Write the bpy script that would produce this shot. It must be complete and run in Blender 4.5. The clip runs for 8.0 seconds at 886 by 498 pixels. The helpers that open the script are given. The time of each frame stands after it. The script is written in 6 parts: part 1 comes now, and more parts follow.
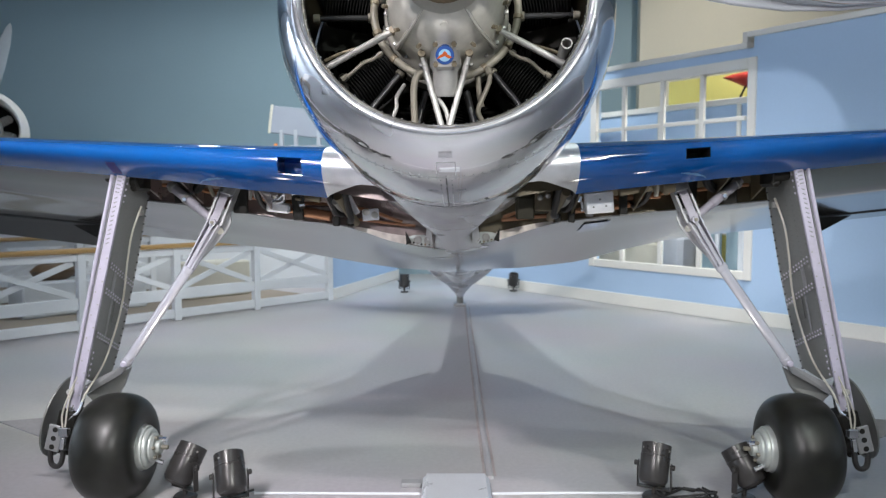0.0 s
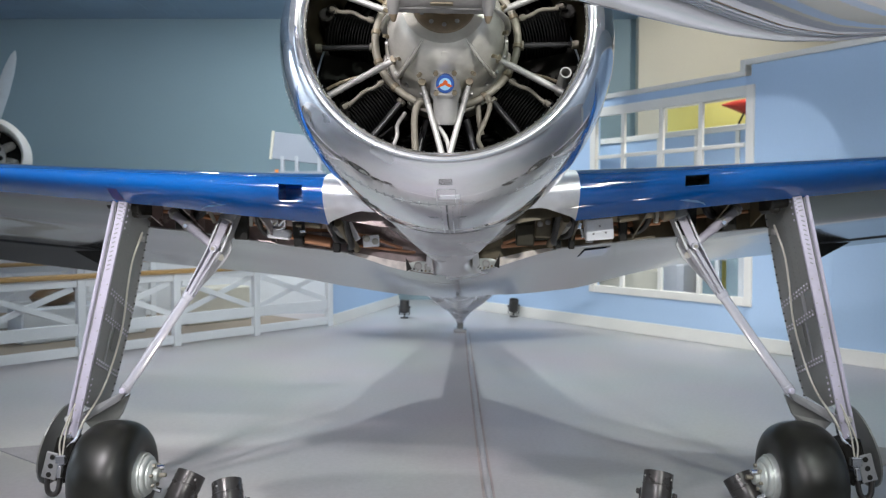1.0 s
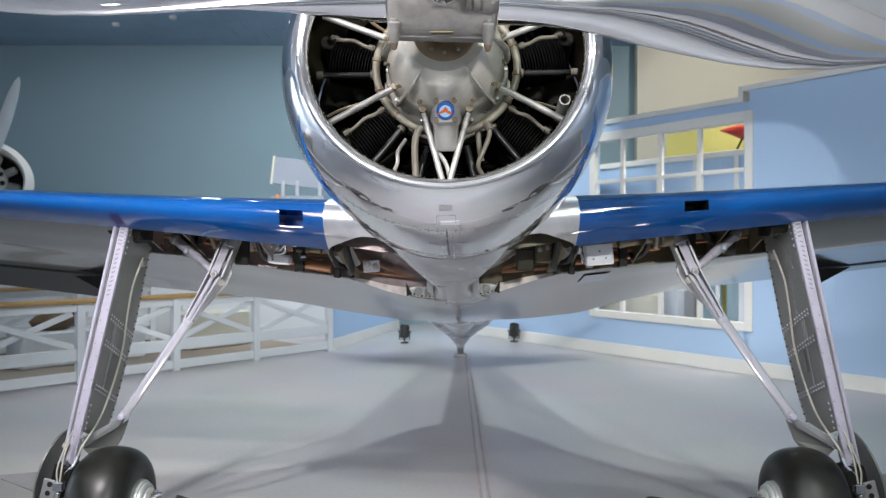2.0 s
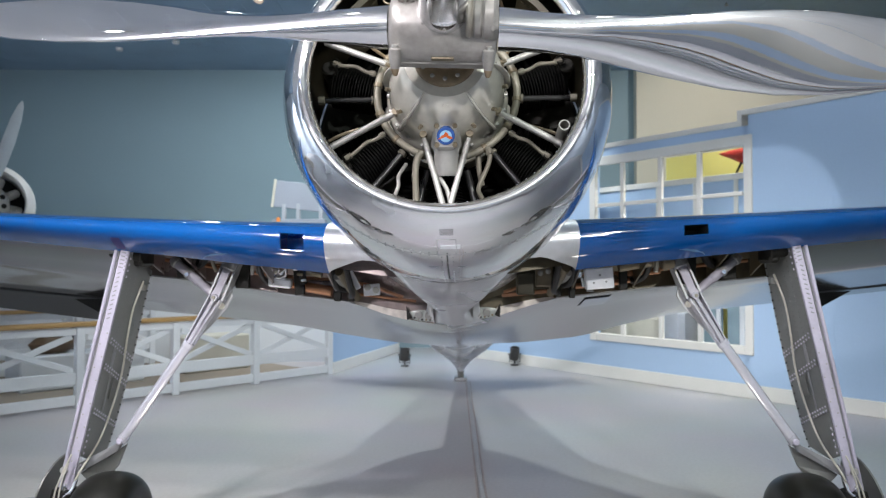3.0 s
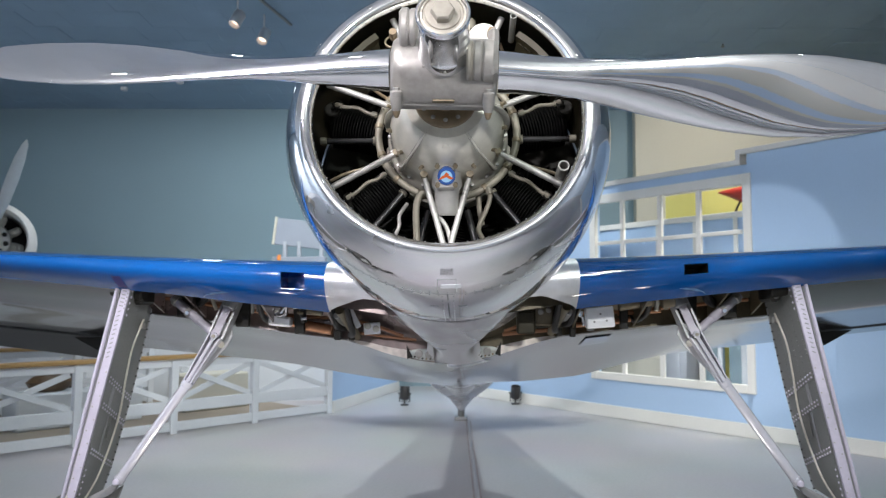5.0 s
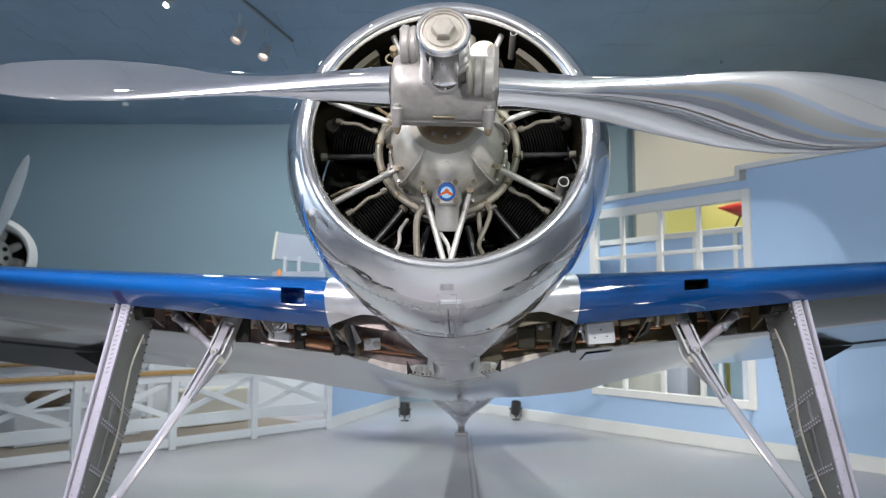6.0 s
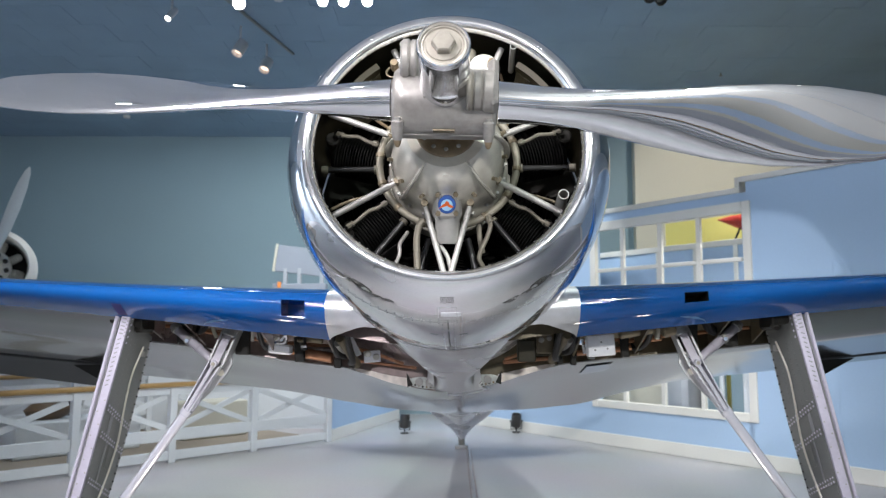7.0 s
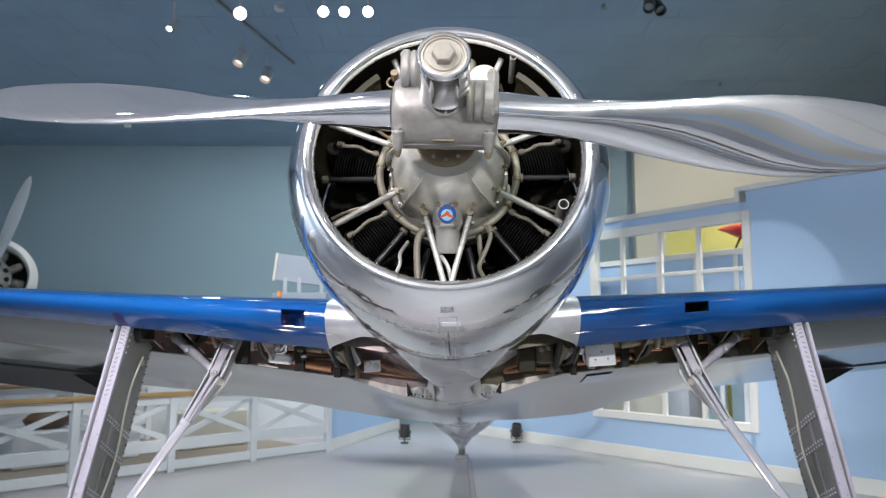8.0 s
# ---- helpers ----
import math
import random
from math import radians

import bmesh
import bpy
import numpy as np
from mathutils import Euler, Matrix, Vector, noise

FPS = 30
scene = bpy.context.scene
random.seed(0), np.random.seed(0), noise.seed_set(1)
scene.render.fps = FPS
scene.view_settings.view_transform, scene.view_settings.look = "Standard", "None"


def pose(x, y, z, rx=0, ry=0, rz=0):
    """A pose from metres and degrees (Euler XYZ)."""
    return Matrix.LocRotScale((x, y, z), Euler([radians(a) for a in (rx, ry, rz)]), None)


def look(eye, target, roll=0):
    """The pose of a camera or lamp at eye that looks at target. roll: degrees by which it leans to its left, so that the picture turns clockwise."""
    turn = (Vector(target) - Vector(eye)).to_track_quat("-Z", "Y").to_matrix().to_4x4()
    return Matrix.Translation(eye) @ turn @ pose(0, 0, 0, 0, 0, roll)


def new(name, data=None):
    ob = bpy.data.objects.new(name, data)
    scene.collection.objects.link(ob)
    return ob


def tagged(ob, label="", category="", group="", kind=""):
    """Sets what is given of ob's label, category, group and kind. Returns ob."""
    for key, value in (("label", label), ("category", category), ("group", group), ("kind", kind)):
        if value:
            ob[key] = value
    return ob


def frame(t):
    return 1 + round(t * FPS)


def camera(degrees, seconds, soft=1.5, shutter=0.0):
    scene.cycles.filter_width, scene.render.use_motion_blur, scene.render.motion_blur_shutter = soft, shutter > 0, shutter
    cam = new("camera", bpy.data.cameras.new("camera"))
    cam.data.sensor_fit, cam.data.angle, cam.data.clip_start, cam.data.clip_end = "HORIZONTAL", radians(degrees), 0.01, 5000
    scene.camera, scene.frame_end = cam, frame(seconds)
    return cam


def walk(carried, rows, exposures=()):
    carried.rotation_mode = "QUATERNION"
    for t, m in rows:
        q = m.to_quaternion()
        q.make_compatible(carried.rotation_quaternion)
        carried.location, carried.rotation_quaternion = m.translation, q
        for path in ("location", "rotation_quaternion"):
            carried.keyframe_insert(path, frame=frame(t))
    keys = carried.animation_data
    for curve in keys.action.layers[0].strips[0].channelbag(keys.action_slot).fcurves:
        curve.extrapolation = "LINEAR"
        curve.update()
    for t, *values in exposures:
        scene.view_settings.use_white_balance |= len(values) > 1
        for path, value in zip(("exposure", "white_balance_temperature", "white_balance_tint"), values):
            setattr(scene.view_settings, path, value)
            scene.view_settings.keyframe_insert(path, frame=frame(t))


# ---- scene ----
cam = camera(61.09, 8.0, soft=1.2)
cam.data.dof.use_dof, cam.data.dof.focus_distance, cam.data.dof.aperture_fstop = True, 2.4, 4.2
EYE = 1.45
# seconds, x, y, z from the first eye, yaw, pitch, roll: a tripod head that tilts up
ROWS = [
    (0.0, 0.0, 0.0, 0.0, 0.0, -4.0, -0.0),
    (0.5, -0.0001, -0.0026, 0.0027, 0.01, -3.04, -0.01),
    (1.0, -0.0002, -0.0053, 0.0054, 0.016, -2.062, -0.046),
    (1.5, -0.0003, -0.0079, 0.0079, 0.026, -1.12, -0.038),
    (3.0, -0.0005, -0.0156, 0.0148, 0.057, 1.524, -0.086),
    (3.5, -0.0006, -0.018, 0.0168, 0.074, 2.337, -0.113),
    (4.0, -0.0007, -0.0202, 0.0186, 0.072, 3.059, -0.124),
    (4.5, -0.0007, -0.0222, 0.0203, 0.079, 3.728, -0.14),
    (6.0, -0.0009, -0.0276, 0.0244, 0.095, 5.495, -0.186),
    (6.5, -0.0009, -0.0291, 0.0256, 0.108, 5.974, -0.205),
    (7.0, -0.001, -0.0305, 0.0265, 0.107, 6.401, -0.2),
    (7.5, -0.001, -0.0316, 0.0274, 0.115, 6.776, -0.202),
    (8.0, -0.001, -0.0327, 0.0281, 0.119, 7.098, -0.217),
]
walk(cam, [(t, pose(x, y, EYE + z, 90 + pitch, roll, yaw)) for t, x, y, z, yaw, pitch, roll in ROWS])

# ---- light ----
world = bpy.data.worlds.new("hall_air")
scene.world = world
world.use_nodes = True
world.node_tree.nodes["Background"].inputs[0].default_value = (0.75, 0.85, 1.0, 1)
world.node_tree.nodes["Background"].inputs[1].default_value = 0.02
scene.view_settings.exposure = 0.55


def spot(name, at, aim, watts, cone=70, blend=0.5, colour=(1, 0.93, 0.84), size=0.06):
    d = bpy.data.lights.new(name, "SPOT")
    d.energy, d.spot_size, d.spot_blend, d.color, d.shadow_soft_size = watts, radians(cone), blend, colour, size
    ob = new(name, d)
    ob.matrix_world = look(at, aim)
    return ob


CEIL = 5.2
spot("key_spot", (-2.15, 0.15, 5.0), (-0.3, 5.8, 0.0), 360, 60, 0.8, (1.0, 0.95, 0.985), 0.05)
spot("key_spot", (-2.25, -1.0, 5.0), (-0.2, 6.6, 0.0), 540, 56, 0.8, (1.0, 0.95, 0.985), 0.05)
spot("key_spot", (1.9, -0.9, 5.0), (0.3, 7.0, 0.0), 260, 56, 0.8, (0.90, 1.0, 0.92), 0.05)
# track lamps behind the eye that face the nose
spot("nose_spot", (-3.0, -5.4, 4.7), (-0.2, 2.9, 1.8), 1150, 28, 0.8, (1.0, 0.95, 1.0), 0.2)
spot("nose_spot", (2.8, -5.4, 4.7), (0.3, 2.9, 1.8), 1150, 28, 0.8, (1.0, 0.99, 0.97), 0.2)
# the lamps of the track over the tail
for tx, watts in ((-0.95, 225), (0.95, 195)):
    spot("tail_spot", (tx, 6.8, 4.9), (tx * 1.2, 6.7, 0.0), watts, 115, 0.7, (0.92, 1.0, 0.975), 0.05)
spot("back_spot", (-0.7, 9.4, 4.9), (-1.0, 8.8, 0), 12, 95, 0.8, (0.94, 1.0, 0.96), 0.1)
spot("back_spot", (0.8, 9.4, 4.9), (1.3, 8.8, 0), 12, 95, 0.8, (0.94, 1.0, 0.96), 0.1)
spot("wall_spot", (1.8, 4.8, 4.9), (3.9, 8.4, 1.7), 95, 62, 0.6, (0.95, 0.97, 1))
spot("wall_spot", (1.9, 4.8, 4.9), (3.4, 8.65, 1.5), 135, 26, 0.12, (0.97, 0.97, 1), 0.03)
spot("beige_spot", (5.0, 11.0, 4.9), (5.2, 14.0, 3.2), 150, 120, 0.7, (1, 0.96, 0.88))
# Unseen fill lamps, added to lift the hall's floor and shadows.
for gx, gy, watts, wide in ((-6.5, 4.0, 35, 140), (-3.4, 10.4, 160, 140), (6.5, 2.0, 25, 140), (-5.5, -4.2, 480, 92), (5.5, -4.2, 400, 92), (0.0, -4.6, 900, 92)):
    spot("hall_fill", (gx, gy, 5.0), (gx * 1.02, gy - 0.4, 0), watts, wide, 0.9, (0.92, 0.95, 1.0), 0.12)
# Added lamps: they brighten the near floor that the cowl's chin reflects.
for gx in (-1, 1):
    spot("front_fill", (gx * 1.2, -0.2, 5.0), (gx * 0.6, 0.7, 0), 420, 54, 0.9, (0.93, 0.97, 1.0), 0.12)
# Added lamps, out of view, that brighten the sides the cowl mirrors.
spot("wall_spot", (-8.6, 5.0, 5.0), (-11, 5.6, 1.9), 1500, 90, 0.8, (0.95, 0.97, 1))
spot("wall_spot", (5.0, 2.0, 5.0), (7.3, 4.2, 1.7), 70, 80, 0.8, (0.95, 0.97, 1))
spot("wall_spot", (-8.4, -1.2, 5.0), (-11, -1.0, 2.3), 1000, 100, 0.8, (0.93, 0.96, 1))
spot("wall_spot", (6.6, -1.2, 5.0), (9, -1.0, 2.3), 380, 100, 0.8, (0.93, 0.96, 1))
for gx, watts in ((-8.2, 40), (-5.0, 125), (-1.8, 350), (1.2, 260)):
    spot("wall_spot", (gx, 9.6, 4.7), (gx - 0.2, 14.0, 1.4), watts, 112, 0.8, (0.92, 0.98, 1.0), 0.1)
spot("gallery_spot", (4.2, 9.3, 4.6), (4.3, 10.2, 1.0), 330, 120, 0.8, (1, 0.95, 0.85), 0.5)

# ---- materials ----


def nodes_of(name):
    m = bpy.data.materials.new(name)
    m.use_nodes = True
    return m, m.node_tree.nodes, m.node_tree.links, m.node_tree.nodes["Principled BSDF"]


def surface(name, colour, rough=0.5, metal=0.0, vary=0.08, grain=40.0, stain=1.5, bump=0.05, coat=0.0, rough_vary=0.08, spec=0.5, aniso=0.0, stretch=(1, 1, 1), bump_dist=0.003):
    """A plain painted, metal or stone surface with grain and stains at two scales."""
    m, n, l, b = nodes_of(name)
    tc = n.new("ShaderNodeTexCoord")
    mp = n.new("ShaderNodeMapping")
    mp.inputs["Scale"].default_value = stretch
    l.new(tc.outputs["Object"], mp.inputs[0])
    fine, big = n.new("ShaderNodeTexNoise"), n.new("ShaderNodeTexNoise")
    fine.inputs["Scale"].default_value, fine.inputs["Detail"].default_value = grain, 6
    big.inputs["Scale"].default_value, big.inputs["Detail"].default_value = stain, 5
    l.new(mp.outputs[0], fine.inputs["Vector"])
    l.new(mp.outputs[0], big.inputs["Vector"])
    mix = n.new("ShaderNodeMath")
    mix.operation = "MULTIPLY_ADD"
    mix.inputs[1].default_value = 0.6
    l.new(big.outputs[0], mix.inputs[0])
    half = n.new("ShaderNodeMath")
    half.operation = "MULTIPLY"
    half.inputs[1].default_value = 0.4
    l.new(fine.outputs[0], half.inputs[0])
    l.new(half.outputs[0], mix.inputs[2])
    ramp = n.new("ShaderNodeMapRange")
    ramp.inputs["From Min"].default_value, ramp.inputs["From Max"].default_value = 0.3, 0.7
    ramp.inputs["To Min"].default_value, ramp.inputs["To Max"].default_value = 1 - vary, 1 + vary
    l.new(mix.outputs[0], ramp.inputs["Value"])
    tint = n.new("ShaderNodeVectorMath")
    tint.operation = "SCALE"
    tint.inputs[0].default_value = colour
    l.new(ramp.outputs[0], tint.inputs["Scale"])
    l.new(tint.outputs[0], b.inputs["Base Color"])
    rr = n.new("ShaderNodeMapRange")
    rr.inputs["To Min"].default_value, rr.inputs["To Max"].default_value = max(0.02, rough - rough_vary), min(1, rough + rough_vary)
    l.new(big.outputs[0], rr.inputs["Value"])
    l.new(rr.outputs[0], b.inputs["Roughness"])
    b.inputs["Metallic"].default_value = metal
    b.inputs["Coat Weight"].default_value = coat
    b.inputs["Coat Roughness"].default_value = 0.035
    b.inputs["Specular IOR Level"].default_value = spec
    if bump:
        bp = n.new("ShaderNodeBump")
        bp.inputs["Strength"].default_value, bp.inputs["Distance"].default_value = bump, bump_dist
        l.new(fine.outputs[0], bp.inputs["Height"])
        l.new(bp.outputs[0], b.inputs["Normal"])
    return m


def polished(name, colour, rough, wave=0.25, wave_scale=6.0, haze=0.0, haze_rough=0.4, dent=0.0):
    """Hand-polished aluminium: soft waves in the sheet, fine scratches and cloudy patches; haze: share of scratched, cloudy polish."""
    m, n, l, b = nodes_of(name)
    tc = n.new("ShaderNodeTexCoord")
    big, fine, cloud = n.new("ShaderNodeTexNoise"), n.new("ShaderNodeTexNoise"), n.new("ShaderNodeTexNoise")
    big.inputs["Scale"].default_value, big.inputs["Detail"].default_value = wave_scale, 2
    fine.inputs["Scale"].default_value, fine.inputs["Detail"].default_value = 180, 4
    cloud.inputs["Scale"].default_value, cloud.inputs["Detail"].default_value = 3.5, 6
    for t in (big, fine, cloud):
        l.new(tc.outputs["Object"], t.inputs["Vector"])
    rr = n.new("ShaderNodeMapRange")
    rr.inputs["From Min"].default_value, rr.inputs["From Max"].default_value = 0.35, 0.7
    rr.inputs["To Min"].default_value, rr.inputs["To Max"].default_value = rough * 0.7, rough * 1.6
    l.new(cloud.outputs[0], rr.inputs["Value"])
    l.new(rr.outputs[0], b.inputs["Roughness"])
    cr = n.new("ShaderNodeMapRange")
    cr.inputs["To Min"].default_value, cr.inputs["To Max"].default_value = 0.9, 1.06
    l.new(cloud.outputs[0], cr.inputs["Value"])
    tint = n.new("ShaderNodeVectorMath")
    tint.operation = "SCALE"
    tint.inputs[0].default_value = colour
    l.new(cr.outputs[0], tint.inputs["Scale"])
    l.new(tint.outputs[0], b.inputs["Base Color"])
    b.inputs["Metallic"].default_value = 1
    b1, b2 = n.new("ShaderNodeBump"), n.new("ShaderNodeBump")
    b1.inputs["Strength"].default_value, b1.inputs["Distance"].default_value = wave, 0.004
    b2.inputs["Strength"].default_value, b2.inputs["Distance"].default_value = 0.03, 0.001
    l.new(big.outputs[0], b1.inputs["Height"])
    l.new(fine.outputs[0], b2.inputs["Height"])
    if dent:
        small, b3 = n.new("ShaderNodeTexNoise"), n.new("ShaderNodeBump")
        small.inputs["Scale"].default_value, small.inputs["Detail"].default_value = wave_scale * 3.1, 1
        b3.inputs["Strength"].default_value, b3.inputs["Distance"].default_value = dent, 0.002
        l.new(tc.outputs["Object"], small.inputs["Vector"])
        l.new(small.outputs[0], b3.inputs["Height"])
        l.new(b1.outputs[0], b3.inputs["Normal"])
        b1 = b3
    l.new(b1.outputs[0], b2.inputs["Normal"])
    l.new(b2.outputs[0], b.inputs["Normal"])
    if haze:
        h, mx = n.new("ShaderNodeBsdfPrincipled"), n.new("ShaderNodeMixShader")
        h.inputs["Metallic"].default_value, h.inputs["Roughness"].default_value = 1, haze_rough
        l.new(tint.outputs[0], h.inputs["Base Color"])
        l.new(b2.outputs[0], h.inputs["Normal"])
        hz = n.new("ShaderNodeMapRange")
        hz.inputs["From Min"].default_value, hz.inputs["From Max"].default_value = 0.3, 0.7
        hz.inputs["To Min"].default_value, hz.inputs["To Max"].default_value = haze * 0.7, min(1.0, haze * 1.3)
        l.new(cloud.outputs[0], hz.inputs["Value"])
        l.new(hz.outputs[0], mx.inputs[0])
        l.new(b.outputs[0], mx.inputs[1])
        l.new(h.outputs[0], mx.inputs[2])
        l.new(mx.outputs[0], n["Material Output"].inputs["Surface"])
    return m


M_FLOOR = surface("painted_floor", (0.407, 0.396, 0.404), 0.42, 0, 0.13, 35, 0.8, 0.06, 0, 0.16)
# uneven tint of the old floor paint: faint greenish and lilac patches, scuffs
ft = M_FLOOR.node_tree
fb_ = ft.nodes["Principled BSDF"]
src = fb_.inputs["Base Color"].links[0].from_socket
patch, amount, tinted, crd = ft.nodes.new("ShaderNodeTexNoise"), ft.nodes.new("ShaderNodeVectorMath"), ft.nodes.new("ShaderNodeVectorMath"), ft.nodes.new("ShaderNodeTexCoord")
patch.inputs["Scale"].default_value, patch.inputs["Detail"].default_value = 0.7, 4
ft.links.new(crd.outputs["Object"], patch.inputs["Vector"])
amount.operation, tinted.operation = "MULTIPLY_ADD", "MULTIPLY"
amount.inputs[1].default_value, amount.inputs[2].default_value = (0.24, 0.24, 0.24), (0.88, 0.88, 0.88)
ft.links.new(patch.outputs["Color"], amount.inputs[0])
ft.links.new(amount.outputs[0], tinted.inputs[0])
ft.links.new(src, tinted.inputs[1])
ft.links.new(tinted.outputs[0], fb_.inputs["Base Color"])
M_CARPET = surface("brown_carpet", (0.30, 0.25, 0.2), 0.95, 0, 0.12, 200, 2, 0.3)
M_TEAL = surface("teal_wall_paint", (0.21, 0.295, 0.335), 0.7, 0, 0.05, 30, 0.6, 0.05)
M_BLUEWALL = surface("pale_blue_wall_paint", (0.41, 0.56, 0.76), 0.6, 0, 0.04, 40, 0.8, 0.05)
M_PALEWALL = surface("off_white_wall_paint", (0.56, 0.64, 0.74), 0.6, 0, 0.05, 40, 0.8, 0.05)
M_BEIGE = surface("beige_wall_paint", (0.56, 0.535, 0.45), 0.75, 0, 0.05, 30, 0.6, 0.05)
M_YELLOW = surface("yellow_wall_paint", (0.75, 0.68, 0.22), 0.7, 0, 0.04, 30, 0.8, 0.04)
M_WHITE = surface("white_trim_paint", (0.75, 0.735, 0.69), 0.45, 0, 0.05, 50, 2, 0.06)
M_FENCE = surface("white_fence_paint", (0.62, 0.645, 0.67), 0.5, 0, 0.06, 50, 2, 0.08)
M_WOOD = surface("varnished_handrail", (0.36, 0.22, 0.08), 0.35, 0, 0.2, 30, 4, 0.1, 0.3, stretch=(1, 8, 8))
M_CEIL = surface("blue_ceiling_tile", (0.235, 0.335, 0.44), 0.85, 0, 0.1, 80, 1.2, 0.2)
M_CEILW = surface("reflector_ceiling_tile", (0.80, 0.80, 0.80), 0.85, 0, 0.08, 80, 1.2, 0.2)
M_COWL = polished("polished_aluminium", (0.95, 0.955, 0.97), 0.018, 0.22, 5, 0.2, 0.32, 0.36)
M_ROOT = polished("brushed_root_fairing", (0.9, 0.91, 0.93), 0.09, 0.2, 5, 0.55, 0.45)
M_BLADE = polished("polished_blade", (0.9, 0.91, 0.94), 0.025, 0.05, 3, 0.09, 0.3)
M_SKIN = polished("satin_aluminium_skin", (0.84, 0.85, 0.87), 0.26, 0.12, 4, 0.5, 0.6)
M_BLUE = surface("glossy_blue_wing_paint", (0.001, 0.082, 0.325), 0.1, 0, 0.1, 8, 1.6, 0.02, 0.8, 0.05, 0.5)
M_GREYMETAL = surface("grey_painted_metal", (0.29, 0.295, 0.30), 0.42, 0.2, 0.12, 60, 5, 0.08)
M_LEG = surface("silver_painted_leg", (0.52, 0.495, 0.59), 0.42, 0.15, 0.1, 60, 6, 0.06)
M_STRUT = surface("silver_strut", (0.72, 0.72, 0.78), 0.22, 0.55, 0.06, 60, 6, 0.04)
M_LINK = surface("dull_silver_link", (0.36, 0.345, 0.39), 0.6, 0.1, 0.1, 60, 8, 0.05)
M_RUBBER = surface("black_rubber", (0.013, 0.0135, 0.0105), 0.36, 0, 0.4, 18, 9, 0.12, 0, 0.16, 0.5)
M_CRANK = surface("grey_crankcase_paint", (0.72, 0.695, 0.61), 0.22, 0.2, 0.12, 50, 7, 0.05, 0.6)
M_HUBM = surface("matte_hub_steel", (0.33, 0.315, 0.295), 0.34, 0.35, 0.24, 50, 9, 0.05)
M_CHROME = polished("chromed_steel", (0.9, 0.91, 0.94), 0.05, 0.03, 4, 0.16, 0.4)
M_TUBE = surface("aluminium_tube", (0.37, 0.365, 0.345), 0.4, 0.4, 0.1, 60, 8, 0.05)
M_BRONZE = surface("tarnished_tube", (0.18, 0.15, 0.10), 0.5, 0.3, 0.2, 40, 9, 0.06)
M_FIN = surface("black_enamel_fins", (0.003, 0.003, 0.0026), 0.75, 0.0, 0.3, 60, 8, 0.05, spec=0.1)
# Even near-black, shared by the engine's baffle, ducts and dark fittings.
M_DARK = surface("near_black_metal", (0.014, 0.0135, 0.011), 0.6, 0.3, 0.4, 30, 6, 0.1)
# Colour kept near black so the cowl's inside stays dark under front lamps.
M_COWLIN = surface("dark_olive_metal", (0.035, 0.03, 0.016), 0.5, 0.3, 0.3, 30, 6, 0.08)
M_WELL = surface("brown_wheel_well_primer", (0.215, 0.17, 0.16), 0.28, 0.3, 0.3, 30, 6, 0.1)
M_WELLG = surface("olive_wheel_well_primer", (0.11, 0.09, 0.055), 0.42, 0.3, 0.35, 30, 6, 0.1)
M_COPPER = surface("copper_pipe", (0.38, 0.185, 0.10), 0.45, 0.5, 0.2, 40, 8, 0.05)
M_RUST = surface("rusty_steel", (0.26, 0.13, 0.05), 0.6, 0.3, 0.35, 50, 12, 0.1)
M_RED = surface("red_paint", (0.32, 0.028, 0.02), 0.4, 0, 0.08, 40, 4, 0.03)
M_BADGE_BLUE = surface("enamel_blue", (0.03, 0.09, 0.32), 0.25, 0, 0.05, 40, 6, 0)
M_BADGE_SKY = surface("enamel_sky", (0.30, 0.55, 0.75), 0.25, 0, 0.05, 40, 6, 0)
M_BADGE_RED = surface("enamel_orange", (0.62, 0.12, 0.03), 0.25, 0, 0.05, 40, 6, 0)
M_CAN = surface("black_lamp_housing", (0.045, 0.043, 0.042), 0.3, 0.3, 0.2, 60, 6, 0.06)
M_CANW = surface("white_lamp_housing", (0.6, 0.6, 0.6), 0.45, 0, 0.05, 60, 6, 0.03)
M_CABLE = surface("black_cable", (0.012, 0.012, 0.012), 0.5, 0, 0.2, 60, 6, 0.03)
M_PLATE = surface("brushed_box_metal", (0.74, 0.76, 0.80), 0.3, 0.4, 0.06, 80, 5, 0.03)

M_DOOR = surface("grey_green_door_paint", (0.205, 0.21, 0.20), 0.36, 0.3, 0.1, 60, 5, 0.06)
M_PIPE = surface("pale_pipe", (0.62, 0.60, 0.52), 0.4, 0.2, 0.1, 60, 8, 0.03)
M_LIP = surface("chipped_white_lip", (0.66, 0.60, 0.54), 0.4, 0.1, 0.35, 25, 14, 0.08)
M_DRUM = surface("machined_alloy", (0.5, 0.53, 0.5), 0.36, 0.35, 0.1, 60, 10, 0.04)
M_COVER = surface("grey_cable_cover", (0.40, 0.39, 0.40), 0.4, 0, 0.15, 40, 3, 0.06)
M_TAPE = surface("worn_reddish_tape", (0.37, 0.32, 0.31), 0.6, 0, 0.3, 40, 3, 0.05)
M_TRACK = surface("brown_track_paint", (0.2, 0.22, 0.22), 0.5, 0.1, 0.15, 40, 3, 0.03)
M_CASE = surface("grey_case_fabric", (0.36, 0.38, 0.42), 0.7, 0, 0.08, 120, 3, 0.1)
M_FARENG = surface("pale_engine_grey", (0.6, 0.58, 0.52), 0.45, 0.2, 0.1, 40, 5, 0.04)
M_BLADE2 = surface("satin_blade_metal", (0.5, 0.52, 0.52), 0.42, 0.6, 0.08, 40, 4, 0.03)
M_SIGN = surface("pale_grey_sign_paint", (0.27, 0.295, 0.345), 0.5, 0, 0.05, 40, 3, 0.02)
